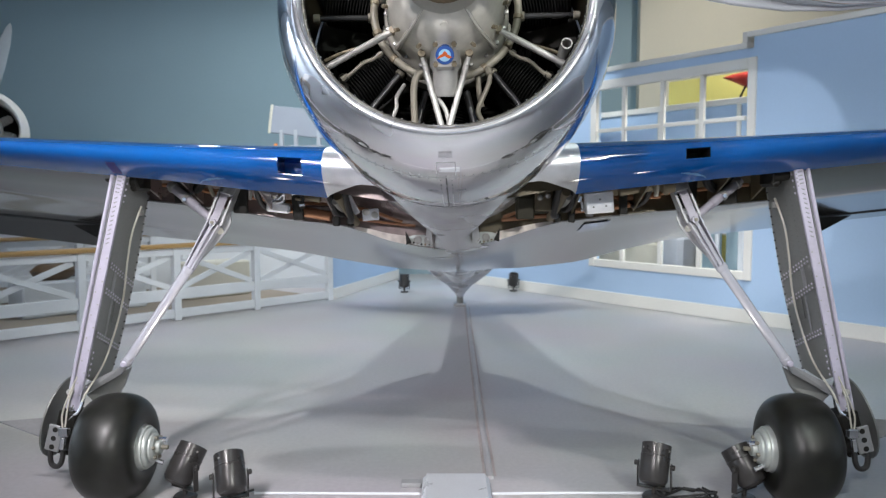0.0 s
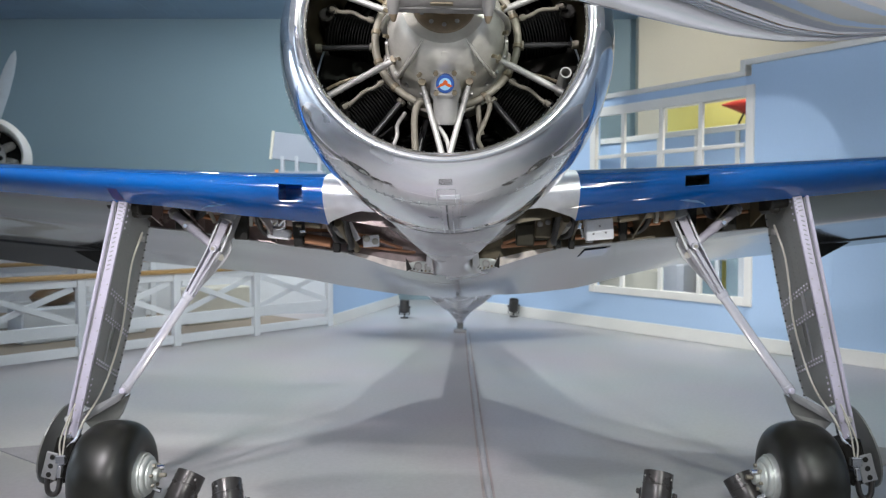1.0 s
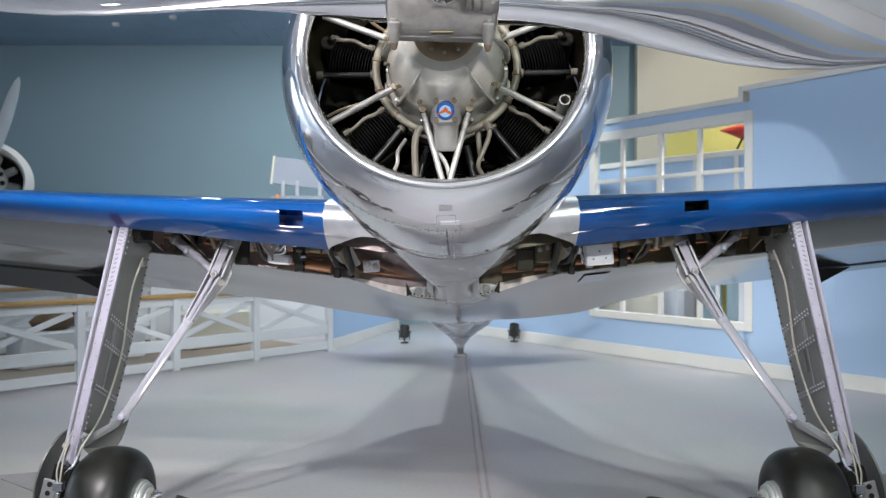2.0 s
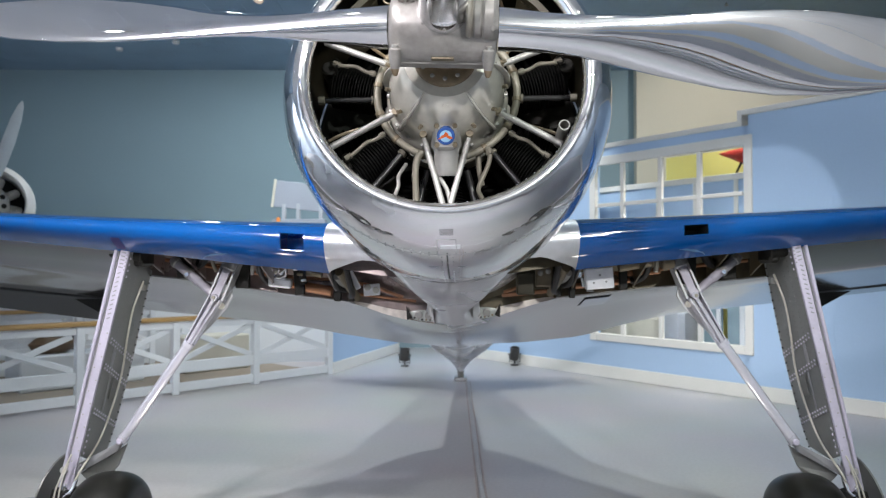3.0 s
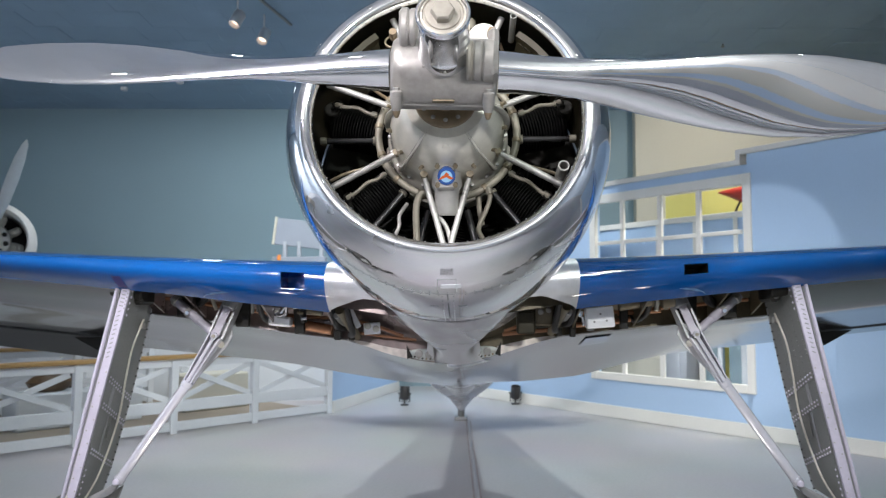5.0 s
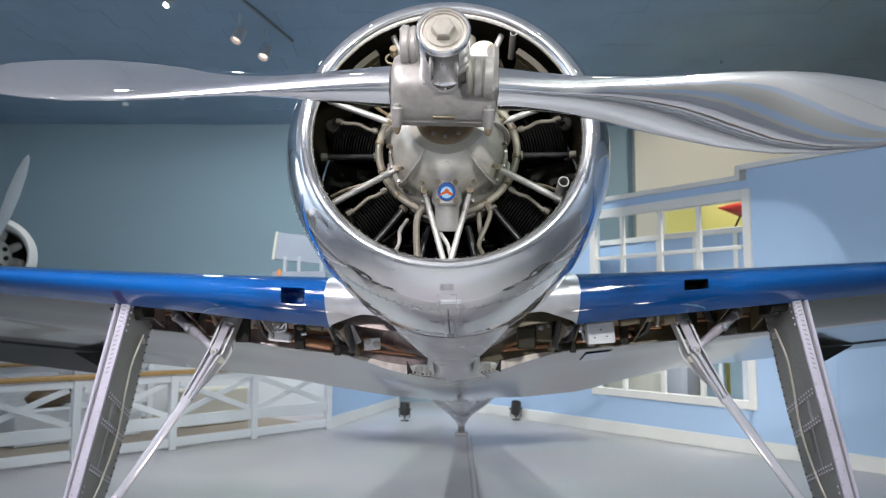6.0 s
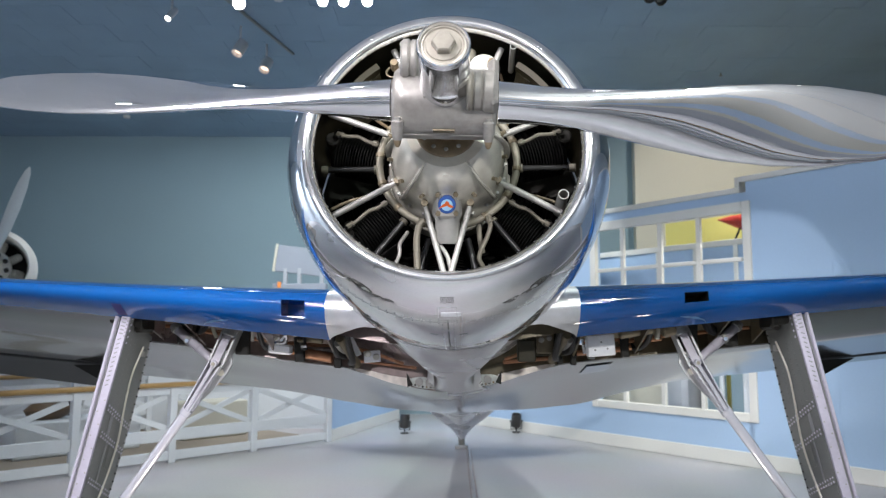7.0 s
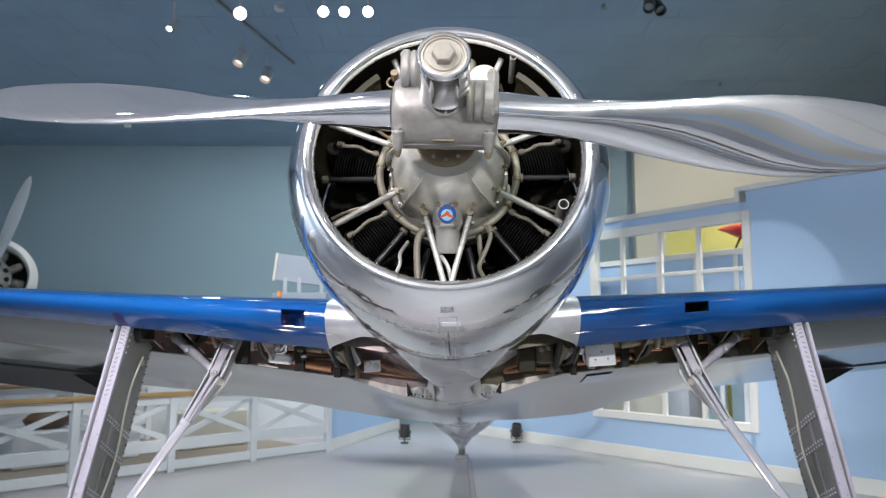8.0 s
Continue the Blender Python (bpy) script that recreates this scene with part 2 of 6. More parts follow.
M_ORANGE = surface("orange_paint", (0.75, 0.25, 0.06), 0.5, 0, 0.05, 40, 3, 0.02)
M_HULL = surface("dark_varnished_wood", (0.10, 0.06, 0.03), 0.35, 0, 0.25, 40, 6, 0.05)
M_CAP = surface("dull_tan_steel", (0.33, 0.305, 0.265), 0.4, 0.3, 0.25, 40, 14, 0.06)
M_UNDER = surface("grey_wing_underside", (0.15, 0.15, 0.153), 0.12, 0.8, 0.05, 14, 0.9, 0.0, 0.35, 0.05)
M_SCUFF = surface("scuffed_blue_paint", (0.10, 0.24, 0.46), 0.45, 0, 0.3, 90, 20, 0.05)
M_PATCH = surface("dull_purple_paint", (0.035, 0.035, 0.17), 0.5, 0, 0.2, 60, 12, 0.04)
M_DARKSKIN = surface("dark_grey_aileron_paint", (0.045, 0.047, 0.05), 0.45, 0.1, 0.1, 30, 3, 0.04)
M_RING = surface("tarnished_light_metal", (0.205, 0.19, 0.15), 0.55, 0.2, 0.14, 40, 9, 0.06)
M_FINTUBE = surface("glossy_black_tube", (0.02, 0.02, 0.02), 0.28, 0.1, 0.2, 60, 8, 0.02)
M_RUSTY = surface("oily_brown_steel", (0.27, 0.205, 0.13), 0.34, 0.4, 0.3, 40, 14, 0.08)
M_PLATEW = surface("bright_box_metal", (0.86, 0.87, 0.9), 0.3, 0.15, 0.08, 60, 8, 0.04)
M_WHITE2 = surface("pale_enamel", (0.55, 0.54, 0.5), 0.4, 0, 0.05, 60, 8, 0.02)

def glow(name, colour, strength):
    m, n, l, b = nodes_of(name)
    b.inputs["Base Color"].default_value = (0.8, 0.8, 0.8, 1)
    b.inputs["Emission Color"].default_value = (*colour, 1)
    b.inputs["Emission Strength"].default_value = strength
    return m


M_LAMP = glow("lit_lamp", (1, 0.97, 0.94), 26)
M_FLOORLAMP = glow("lit_floor_lamp", (1, 0.95, 0.88), 9)
M_WARM = glow("dim_warm_lamp", (1, 0.72, 0.55), 1.2)


def glass(name):
    m, n, l, b = nodes_of(name)
    b.inputs["Base Color"].default_value = (0.98, 1, 1, 1)
    b.inputs["Transmission Weight"].default_value = 1
    b.inputs["Roughness"].default_value = 0.0
    b.inputs["IOR"].default_value = 1.1
    return m


M_GLASS = glass("window_glass")

# ---- shape helpers ----


def link(name, bm, mat, smooth=True, flat_angle=35):
    me = bpy.data.meshes.new(name)
    bmesh.ops.recalc_face_normals(bm, faces=bm.faces)
    bm.to_mesh(me)
    bm.free()
    for mm in (mat if isinstance(mat, (list, tuple)) else [mat]):
        me.materials.append(mm)
    if smooth:
        me.polygons.foreach_set("use_smooth", [True] * len(me.polygons))
        me.set_sharp_from_angle(angle=radians(flat_angle))
    return new(name, me)


def part(name, bm, mat, parent, label="", smooth=True, flat_angle=35):
    """One mesh under a thing or under a part."""
    ob = link(name, bm, mat, smooth, flat_angle)
    ob.parent = parent
    return tagged(ob, label)


def thing(name, bm, mat, label, category, group="", kind="", at=None, smooth=True, flat_angle=35):
    ob = link(name, bm, mat, smooth, flat_angle)
    if at is not None:
        ob.matrix_world = at
    return tagged(ob, label, category, group, kind)


def holder(name, m, label, category, group="", kind=""):
    ob = new(name)
    ob.empty_display_size = 0.1
    ob.matrix_world = m
    return tagged(ob, label, category, group, kind)


def box(c, size, m=None, bevel=0.004, bm=None):
    bm = bm or bmesh.new()
    r = bmesh.ops.create_cube(bm, size=1)
    vs = r["verts"]
    bmesh.ops.scale(bm, vec=size, verts=vs)
    if bevel:
        es = list({e for v in vs for e in v.link_edges})
        r = bmesh.ops.bevel(bm, geom=es, offset=min(bevel, min(size) * 0.4), segments=1, affect="EDGES")
        vs = list({v for f in r["faces"] for v in f.verts} | {v for v in vs if v.is_valid})
    bmesh.ops.transform(bm, matrix=Matrix.Translation(c) @ (m or Matrix.Identity(4)), verts=vs)
    return bm


def along(a, b):
    """Pose whose z runs from a to b, at a."""
    a, b = Vector(a), Vector(b)
    return Matrix.Translation(a) @ (b - a).to_track_quat("Z", "Y").to_matrix().to_4x4()


def lathe(profile, m=None, n=32, bm=None, close=False):
    """Turn (height, radius) pairs round z."""
    bm = bm or bmesh.new()
    m = m or Matrix.Identity(4)
    rings = []
    for h, r in profile:
        if r < 1e-5:
            rings.append([bm.verts.new(m @ Vector((0, 0, h)))])
        else:
            rings.append([bm.verts.new(m @ Vector((r * math.cos(2 * math.pi * k / n), r * math.sin(2 * math.pi * k / n), h))) for k in range(n)])
    pairs = list(zip(rings, rings[1:])) + ([(rings[-1], rings[0])] if close else [])
    for p, q in pairs:
        for k in range(n):
            j = (k + 1) % n
            if len(p) == 1 and len(q) > 1:
                bm.faces.new((p[0], q[j], q[k]))
            elif len(q) == 1 and len(p) > 1:
                bm.faces.new((p[k], p[j], q[0]))
            elif len(p) > 1:
                bm.faces.new((p[k], p[j], q[j], q[k]))
    return bm


def rod(a, b, r, r2=None, n=14, bm=None, ends=True, bev=0.0):
    a, b = Vector(a), Vector(b)
    h = (b - a).length
    r2 = r if r2 is None else r2
    prof = [(0, 0), (0, r), (h, r2), (h, 0)] if ends else [(0, r), (h, r2)]
    if bev and ends:
        prof = [(0, 0), (0, r - bev), (bev, r), (h - bev, r2), (h, r2 - bev), (h, 0)]
    return lathe(prof, along(a, b), n, bm)


def pipe(points, r, n=10, bm=None, smooth_steps=6):
    """A round tube through points, with a smooth bend at each."""
    bm = bm or bmesh.new()
    pts = [Vector(p) for p in points]
    if len(pts) > 2 and smooth_steps:
        out = []
        ext = [2 * pts[0] - pts[1]] + pts + [2 * pts[-1] - pts[-2]]
        for i in range(1, len(ext) - 2):
            p0, p1, p2, p3 = ext[i - 1:i + 3]
            for k in range(smooth_steps):
                t = k / smooth_steps
                out.append(0.5 * ((2 * p1) + (p2 - p0) * t + (2 * p0 - 5 * p1 + 4 * p2 - p3) * t * t + (3 * p1 - p0 - 3 * p2 + p3) * t ** 3))
        out.append(pts[-1])
        pts = out
    rings, ref = [], None
    for i, p in enumerate(pts):
        d = (pts[min(i + 1, len(pts) - 1)] - pts[max(i - 1, 0)]).normalized()
        if ref is None:
            ref = d.orthogonal().normalized()
        ref = (ref - d * ref.dot(d)).normalized()
        side = d.cross(ref)
        rings.append([bm.verts.new(p + r * (math.cos(2 * math.pi * k / n) * ref + math.sin(2 * math.pi * k / n) * side)) for k in range(n)])
    for p, q in zip(rings, rings[1:]):
        for k in range(n):
            bm.faces.new((p[k], p[(k + 1) % n], q[(k + 1) % n], q[k]))
    bm.faces.new(rings[0][::-1])
    bm.faces.new(rings[-1])
    return bm


def loft(sections, bm=None, wrap=True, cap=False):
    """Skin a row of sections, each a list of points of one length."""
    bm = bm or bmesh.new()
    rows = [[bm.verts.new(p) for p in s] for s in sections]
    n = len(rows[0])
    for a, b in zip(rows, rows[1:]):
        for k in range(n if wrap else n - 1):
            j = (k + 1) % n
            bm.faces.new((a[k], a[j], b[j], b[k]))
    if cap:
        bm.faces.new(rows[0][::-1])
        bm.faces.new(rows[-1])
    return bm


def plate(corners, thick, normal, bm=None):
    """A flat sheet with these corners, thick along normal."""
    bm = bm or bmesh.new()
    nn = Vector(normal).normalized() * thick
    a = [bm.verts.new(Vector(c)) for c in corners]
    b = [bm.verts.new(Vector(c) + nn) for c in corners]
    bm.faces.new(a)
    bm.faces.new(b[::-1])
    k = len(a)
    for i in range(k):
        bm.faces.new((a[i], a[(i + 1) % k], b[(i + 1) % k], b[i]))
    return bm


def dots(places, r, bm=None, n=6, normal=None):
    """Low rivet or bolt heads."""
    bm = bm or bmesh.new()
    for i, p in enumerate(places):
        d = normal[i] if isinstance(normal, list) else normal
        m = along(Vector(p), Vector(p) + Vector(d)) if d is not None else Matrix.Translation(p)
        lathe([(0, r), (r * 0.5, r * 0.75), (r * 0.75, 0)], m, n, bm)
    return bm


def wall_between(name, a, b, z0, z1, thick, mat, label, bevel=0.0):
    a, b = Vector((*a, 0)), Vector((*b, 0))
    d = b - a
    ang = math.atan2(d.y, d.x)
    bm = box((d.length / 2, 0, (z1 - z0) / 2), (d.length, thick, z1 - z0), None, bevel)
    return thing(name, bm, mat, label, "wall", kind="structure", at=Matrix.Translation((a.x, a.y, z0)) @ Matrix.Rotation(ang, 4, "Z"), smooth=False)

# ---- the hall ----
FX0, FX1, FY0, FY1 = -11.0, 9.0, -7.0, 14.0
thing("floor", box(((FX0 + FX1) / 2, (FY0 + FY1) / 2, -0.1), (FX1 - FX0 + 1, FY1 - FY0 + 1, 0.2), None, 0), M_FLOOR, "smooth grey painted exhibition floor", "floor", kind="structure", smooth=False)
wall_between("wall_north", (FX0, 14.1), (3.75, 14.1), 0, CEIL, 0.2, M_TEAL, "tall teal blue painted hall wall")
wall_between("wall_north_side", (3.56, 13.9), (FX1, 13.9), 0, CEIL, 0.2, M_BEIGE, "beige painted wall above the blue partition")
# Side walls out of view: they close the hall and reflect pale.
wall_between("wall_west", (FX0 - 0.1, FY0), (FX0 - 0.1, 14.0), 0, CEIL, 0.2, M_PALEWALL, "out-of-view pale side wall, light for the cowl's reflections")
wall_between("wall_east", (FX1 + 0.1, FY0), (FX1 + 0.1, 14.0), 0, CEIL, 0.2, M_PALEWALL, "out-of-view pale side wall, light for the cowl's reflections")
wall_between("wall_south", (FX0, FY0 - 0.1), (FX1, FY0 - 0.1), 0, CEIL, 0.2, M_BLUEWALL, "pale blue painted hall wall")

# ceiling of square tiles with recessed joints, all in one mesh
TILE = 0.525


def tiles(name, j0, j1, mat, label):
    bm = bmesh.new()
    g = 0.0018
    for i in range(int((FX1 - FX0) / TILE) + 2):
        for j in range(j0, j1):
            x0, y0 = FX0 + (i - 0.5 * (j % 2)) * TILE, FY0 + j * TILE
            dz = random.uniform(-0.002, 0.002)
            q = [(x0 + g, y0 + g), (x0 + TILE - g, y0 + g), (x0 + TILE - g, y0 + TILE - g), (x0 + g, y0 + TILE - g)]
            lo = [bm.verts.new((x, y, CEIL + dz)) for x, y in q]
            hi = [bm.verts.new((x, y, CEIL + 0.006)) for x, y in q]
            bm.faces.new(lo[::-1])
            for k in range(4):
                bm.faces.new((lo[k], lo[(k + 1) % 4], hi[(k + 1) % 4], hi[k]))
    ya, yb = FY0 + j0 * TILE, FY0 + j1 * TILE
    box(((FX0 + FX1) / 2, (ya + yb) / 2, CEIL + 0.056), (FX1 - FX0 + 1, yb - ya, 0.1), None, 0, bm)
    return thing(name, bm, mat, label, "ceiling", kind="structure", smooth=False)


tiles("ceiling", 23, 41, M_CEIL, "dark blue ceiling of square acoustic tiles")
# This half is never in view; its white brightens what the metal mirrors.
tiles("ceiling_reflector", 0, 23, M_CEILW, "unseen white tile ceiling, added to brighten reflections")

# the side of the hall that the polished metal mirrors: painted bands, pale piers
for z0, z1, y1, mat, label in ((0, 0.95, 0.10, M_CASE, "grey lower band of the hall wall"), (0.95, 1.25, 0.06, M_BEIGE, "beige band of the hall wall"), (1.95, 3.2, 0.06, M_BEIGE, "beige upper band of the hall wall"), (3.7, 5.15, 0.06, M_WHITE, "white top band of the hall wall")):
    thing("wall_band", box(((FX0 + FX1) / 2, FY0 + y1 / 2, (z0 + z1) / 2), (FX1 - FX0, y1, z1 - z0), None, 0), mat, label, "wall", kind="structure", smooth=False)
for x in (-6.0, -2.6, 2.9, 6.2):
    thing("pier", box((x, FY0 + 0.2, CEIL / 2), (0.4, 0.4, CEIL), None, 0.01), M_WHITE, "white pier of the hall", "pier", kind="structure", smooth=False)

# pale blue partition with a large white window, beside the aircraft
WA, WB = Vector((2.091, 10.369, 0)), Vector((4.334, 7.434, 0))
WD = (WB - WA).normalized()
WN = Vector((WD.y, -WD.x, 0))  # towards the aircraft
if WN.x > 0:
    WN = -WN
WM = Matrix(((WD.x, -WN.x, 0, WA.x), (WD.y, -WN.y, 0, WA.y), (0, 0, 1, 0), (0, 0, 0, 1)))  # x along, y away from the aircraft


def along_wall(p):
    return (Vector(p) - WA).dot(WD)


W0, W1 = 0.0 - 0.05, along_wall((3.515, 8.508, 0))  # window ends
WZ0, WZ1 = 0.49, 3.01
WEND, WSTART = 8.5, -3.4
STEP = along_wall((3.445, 8.598, 0))
TH = 0.14


def wall_box(name, x0, x1, z0, z1, y0, y1, mat, label, cat="wall", bev=0.0):
    ob = thing(name, box(((x0 + x1) / 2, (y0 + y1) / 2, (z0 + z1) / 2), (x1 - x0, y1 - y0, z1 - z0), None, bev), mat, label, cat, kind="structure", at=WM, smooth=False)
    return ob


WB0 = W0 - 0.03
wall_box("wall_partition", WSTART, WB0 + 0.05, 0, 3.115, 0, TH, M_BLUEWALL, "pale blue painted partition wall")
wall_box("wall_partition", WB0 + 0.05, W1 - 0.05, 0, WZ0 + 0.05, 0, TH, M_BLUEWALL, "pale blue painted partition wall under the window")
wall_box("wall_partition", WB0 + 0.05, W1 - 0.05, WZ1 - 0.05, 3.115, 0, TH, M_BLUEWALL, "pale blue painted partition wall over the window")
wall_box("wall_partition", W1 - 0.05, STEP + 0.0, 0, 3.115, 0, TH, M_BLUEWALL, "pale blue painted partition wall")
wall_box("wall_partition", max(STEP, W1 - 0.05), WEND, 0, 3.235, 0, TH, M_BLUEWALL, "taller pale blue painted partition wall")
wall_box("trim_cap", WSTART, STEP, 3.115, 3.18, -0.03, TH + 0.03, M_WHITE, "white painted cap trim along the partition", "trim", 0.006)
wall_box("trim_cap", STEP - 0.06, STEP, 3.18, 3.30, -0.03, TH + 0.03, M_WHITE, "white painted upright end of the cap trim", "trim", 0.006)
wall_box("trim_cap", STEP, WEND, 3.235, 3.30, -0.03, TH + 0.03, M_WHITE, "white painted cap trim along the taller partition", "trim", 0.006)
wall_box("baseboard", WSTART, WEND, 0.0, 0.16, -0.02, 0.0, M_WHITE, "white painted baseboard of the partition", "baseboard", 0.006)

win = holder("window_1", WM, "large white wooden window with many square panes", "window", kind="structure")
FW = 0.10


def wbox(name, x0, x1, z0, z1, y0=-0.025, y1=0.05, label=""):
    return part(name, box(((x0 + x1) / 2, (y0 + y1) / 2, (z0 + z1) / 2), (x1 - x0, y1 - y0, z1 - z0), None, 0.006), M_WHITE, win, label, smooth=False)


wbox("window_frame", W1 - FW, W1, WZ0, WZ1)
wbox("window_frame", WB0, WB0 + FW, WZ0, WZ1)
wbox("window_frame", WB0 + FW, W1 - FW, WZ1 - FW - 0.02, WZ1)
wbox("window_sill", WB0 + FW, W1 - FW, WZ0, WZ0 + FW)
MULL = [along_wall(p) for p in ((2.381, 9.989, 0), (2.749, 9.509, 0), (3.091, 9.06, 0))]
TRANS = [2.34, 1.92, 1.42]
for mx in MULL:
    wbox("mullion", mx - 0.03, mx + 0.03, WZ0 + FW, WZ1 - FW - 0.02, -0.012, 0.04)
cols = [WB0 + FW] + MULL + [W1 - FW]
for tz in TRANS:
    for c0, c1 in zip(cols, cols[1:]):
        wbox("transom", c0 + 0.03, c1 - 0.03, tz - 0.025, tz + 0.025, -0.010, 0.038)
zz = [WZ0 + FW] + TRANS[::-1] + [WZ1 - FW]
for c0, c1 in zip(cols, cols[1:]):
    for z0, z1 in zip(zz, zz[1:]):
        p = part("pane", box(((c0 + c1) / 2, 0.012, (z0 + z1) / 2), (c1 - c0, 0.004, z1 - z0), None, 0), M_GLASS, win, smooth=False)
        p.visible_shadow = False

# room behind the window: yellow wall, inner pale blue partition with white frames
def room_wall(name, x0, x1, y, z0, z1, mat, label):
    return wall_box(name, x0, x1, z0, z1, y, y + 0.1, mat, label)


room_wall("wall_gallery", 0.12, 6.0, 1.45, 0, 3.12, M_YELLOW, "yellow painted wall of the next gallery")

# low partition from the fence to the back of the display
wall_between("wall_low", (-1.60, 10.50), (-0.85, 13.3), 0, 1.0, 0.1, M_BLUEWALL, "low pale blue partition wall")
LA = math.atan2(2.8, 0.75)
thing("baseboard", box((1.45, -0.06, 0.08), (2.9, 0.02, 0.16), None, 0.005), M_WHITE, "white painted baseboard", "baseboard", kind="structure", at=Matrix.Translation((-1.60, 10.50, 0)) @ Matrix.Rotation(LA, 4, "Z"), smooth=False)
thing("trim_cap", box((1.45, 0, 1.03), (2.9, 0.16, 0.05), None, 0.006), M_WHITE, "white painted cap on the low partition", "trim", kind="structure", at=Matrix.Translation((-1.60, 10.50, 0)) @ Matrix.Rotation(LA, 4, "Z"), smooth=False)

# carpet strip behind the fence
FA, FD = Vector((-3.85, 7.94, 0)), Vector((0.667, 0.745, 0)).normalized()
FM = Matrix(((FD.x, -FD.y, 0, FA.x), (FD.y, FD.x, 0, FA.y), (0, 0, 1, 0), (0, 0, 0, 1)))
thing("carpet", box((-0.7, 3.0, 0.006), (8.4, 5.7, 0.012), None, 0), M_CARPET, "tan brown carpet behind the white fence", "carpet", kind="structure", at=FM, smooth=False)


def fence_run(m, posts, label):
    f = holder("fence", m, label, "fence")
    for x in posts:
        part("post", box((x, 0, 0.42), (0.085, 0.085, 0.84), None, 0.006), M_FENCE, f, smooth=False)
    for x0, x1 in zip(posts, posts[1:]):
        c, w = (x0 + x1) / 2, x1 - x0 - 0.085
        part("bottom_rail", box((c, 0, 0.08), (w, 0.05, 0.1), None, 0.005), M_FENCE, f, smooth=False)
        part("middle_rail", box((c, 0, 0.31), (w, 0.05, 0.13), None, 0.005), M_FENCE, f, smooth=False)
        part("top_rail", box((c, 0, 0.80), (w, 0.05, 0.075), None, 0.005), M_FENCE, f, smooth=False)
        h, b = 0.39, w
        ang = math.atan2(h, b)
        ln = math.hypot(h, b) - 0.07
        part("brace", box((c, -0.012, 0.568), (ln, 0.022, 0.065), Matrix.Rotation(ang, 4, "Y"), 0.004), M_FENCE, f, smooth=False)
        part("brace", box((c, 0.012, 0.568), (ln, 0.022, 0.065), Matrix.Rotation(-ang, 4, "Y"), 0.004), M_FENCE, f, smooth=False)
    x0, x1 = posts[0] - 0.05, posts[-1] + 0.04
    part("handrail", box(((x0 + x1) / 2, 0, 0.875), (x1 - x0, 0.12, 0.055), None, 0.015), M_WOOD, f, "varnished wooden handrail", smooth=False)
    return f


fence_run(FM, [-3.27, -2.18, -1.09, 0.0, 1.085, 2.18, 3.38], "white wooden fence with crossed braces and varnished handrail")
fence_run(Matrix.Translation((-1.35, 2.75, 0)) @ FM, [-4.36, -3.27, -2.18, -1.09, 0.0, 1.09], "second white wooden fence with a varnished handrail, further back")
fence_run(Matrix.Translation((0, -1.35, 0)), [-5.5, -4.4, -3.3, -2.2, -1.1, 0.0, 1.1, 2.2, 3.3, 4.4, 5.5], "white wooden fence with varnished handrail facing the aircraft nose")

# flush access panel in the taller partition: thin raised edges
for x0, x1, z0, z1 in ((3.23, 4.75, 2.238, 2.248), (3.23, 3.24, 0.16, 2.238), (4.74, 4.75, 0.16, 2.238)):
    wall_box("trim_panel", x0, x1, z0, z1, -0.003, 0.0, M_BLUEWALL, "thin pale blue edge of a flush access panel", "trim")

# ---- the silver racing aircraft ----
TILT = radians(12.8)
plane = holder("airplane", pose(0.02, 2.5, 0, 0, -0.4, -1.6), "silver and blue vintage racing airplane with polished round cowling", "airplane")
NZ = 2.138


def L(x, s, u):
    """Across, aft along the thrust line from the cowl lip, and up from it."""
    return Vector((x, s * math.cos(TILT) + u * math.sin(TILT), NZ - s * math.sin(TILT) + u * math.cos(TILT)))


def P(ang, r, s):
    """A point by its angle from straight down, its distance from the thrust line, and aft."""
    a = radians(ang)
    return L(r * math.sin(a), s, -r * math.cos(a))


AX = Matrix.Translation((0, 0, NZ)) @ Matrix.Rotation(-TILT, 4, "X") @ Matrix.Rotation(radians(-90), 4, "X")  # lathe z = aft
UPV = L(0, 0, 1) - L(0, 0, 0)
AFT = L(0, 1, 0) - L(0, 0, 0)

# outer cowling: rolled lip, full flank, trailing edge with a gap to the fuselage
prof = [(0.032, 0.4655), (0.026, 0.4655), (0.018, 0.4695), (0.008, 0.477), (0.0, 0.489), (0.004, 0.503), (0.016, 0.52), (0.04, 0.541), (0.08, 0.564), (0.13, 0.582), (0.2, 0.595), (0.3, 0.602), (0.42, 0.602), (0.55, 0.596), (0.68, 0.585), (0.78, 0.573), (0.80, 0.570), (0.80, 0.566), (0.68, 0.578), (0.5, 0.588), (0.3, 0.592)]
cowling = part("cowling", lathe(prof, AX, 144), M_COWL, plane, "mirror-polished round engine cowling", flat_angle=50)
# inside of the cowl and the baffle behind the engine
part("cowl_liner", lathe([(0.031, 0.4665), (0.045, 0.51), (0.16, 0.545), (0.34, 0.575), (0.62, 0.555)], AX, 72), M_COWLIN, cowling, "inner cowl skin, olive darkened in its colour")
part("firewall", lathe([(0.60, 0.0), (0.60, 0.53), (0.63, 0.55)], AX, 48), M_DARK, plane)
# rivets round the lip
places, norms = [], []
for k in range(84):
    a = 360 * k / 84
    p = P(a, 0.4665, 0.024)
    places.append(p)
    norms.append(L(0, 0.036, 0) - p)
tagged(part("rivet_row", dots(places, 0.0035, n=6, normal=norms), M_COWL, cowling), kind="stuff")
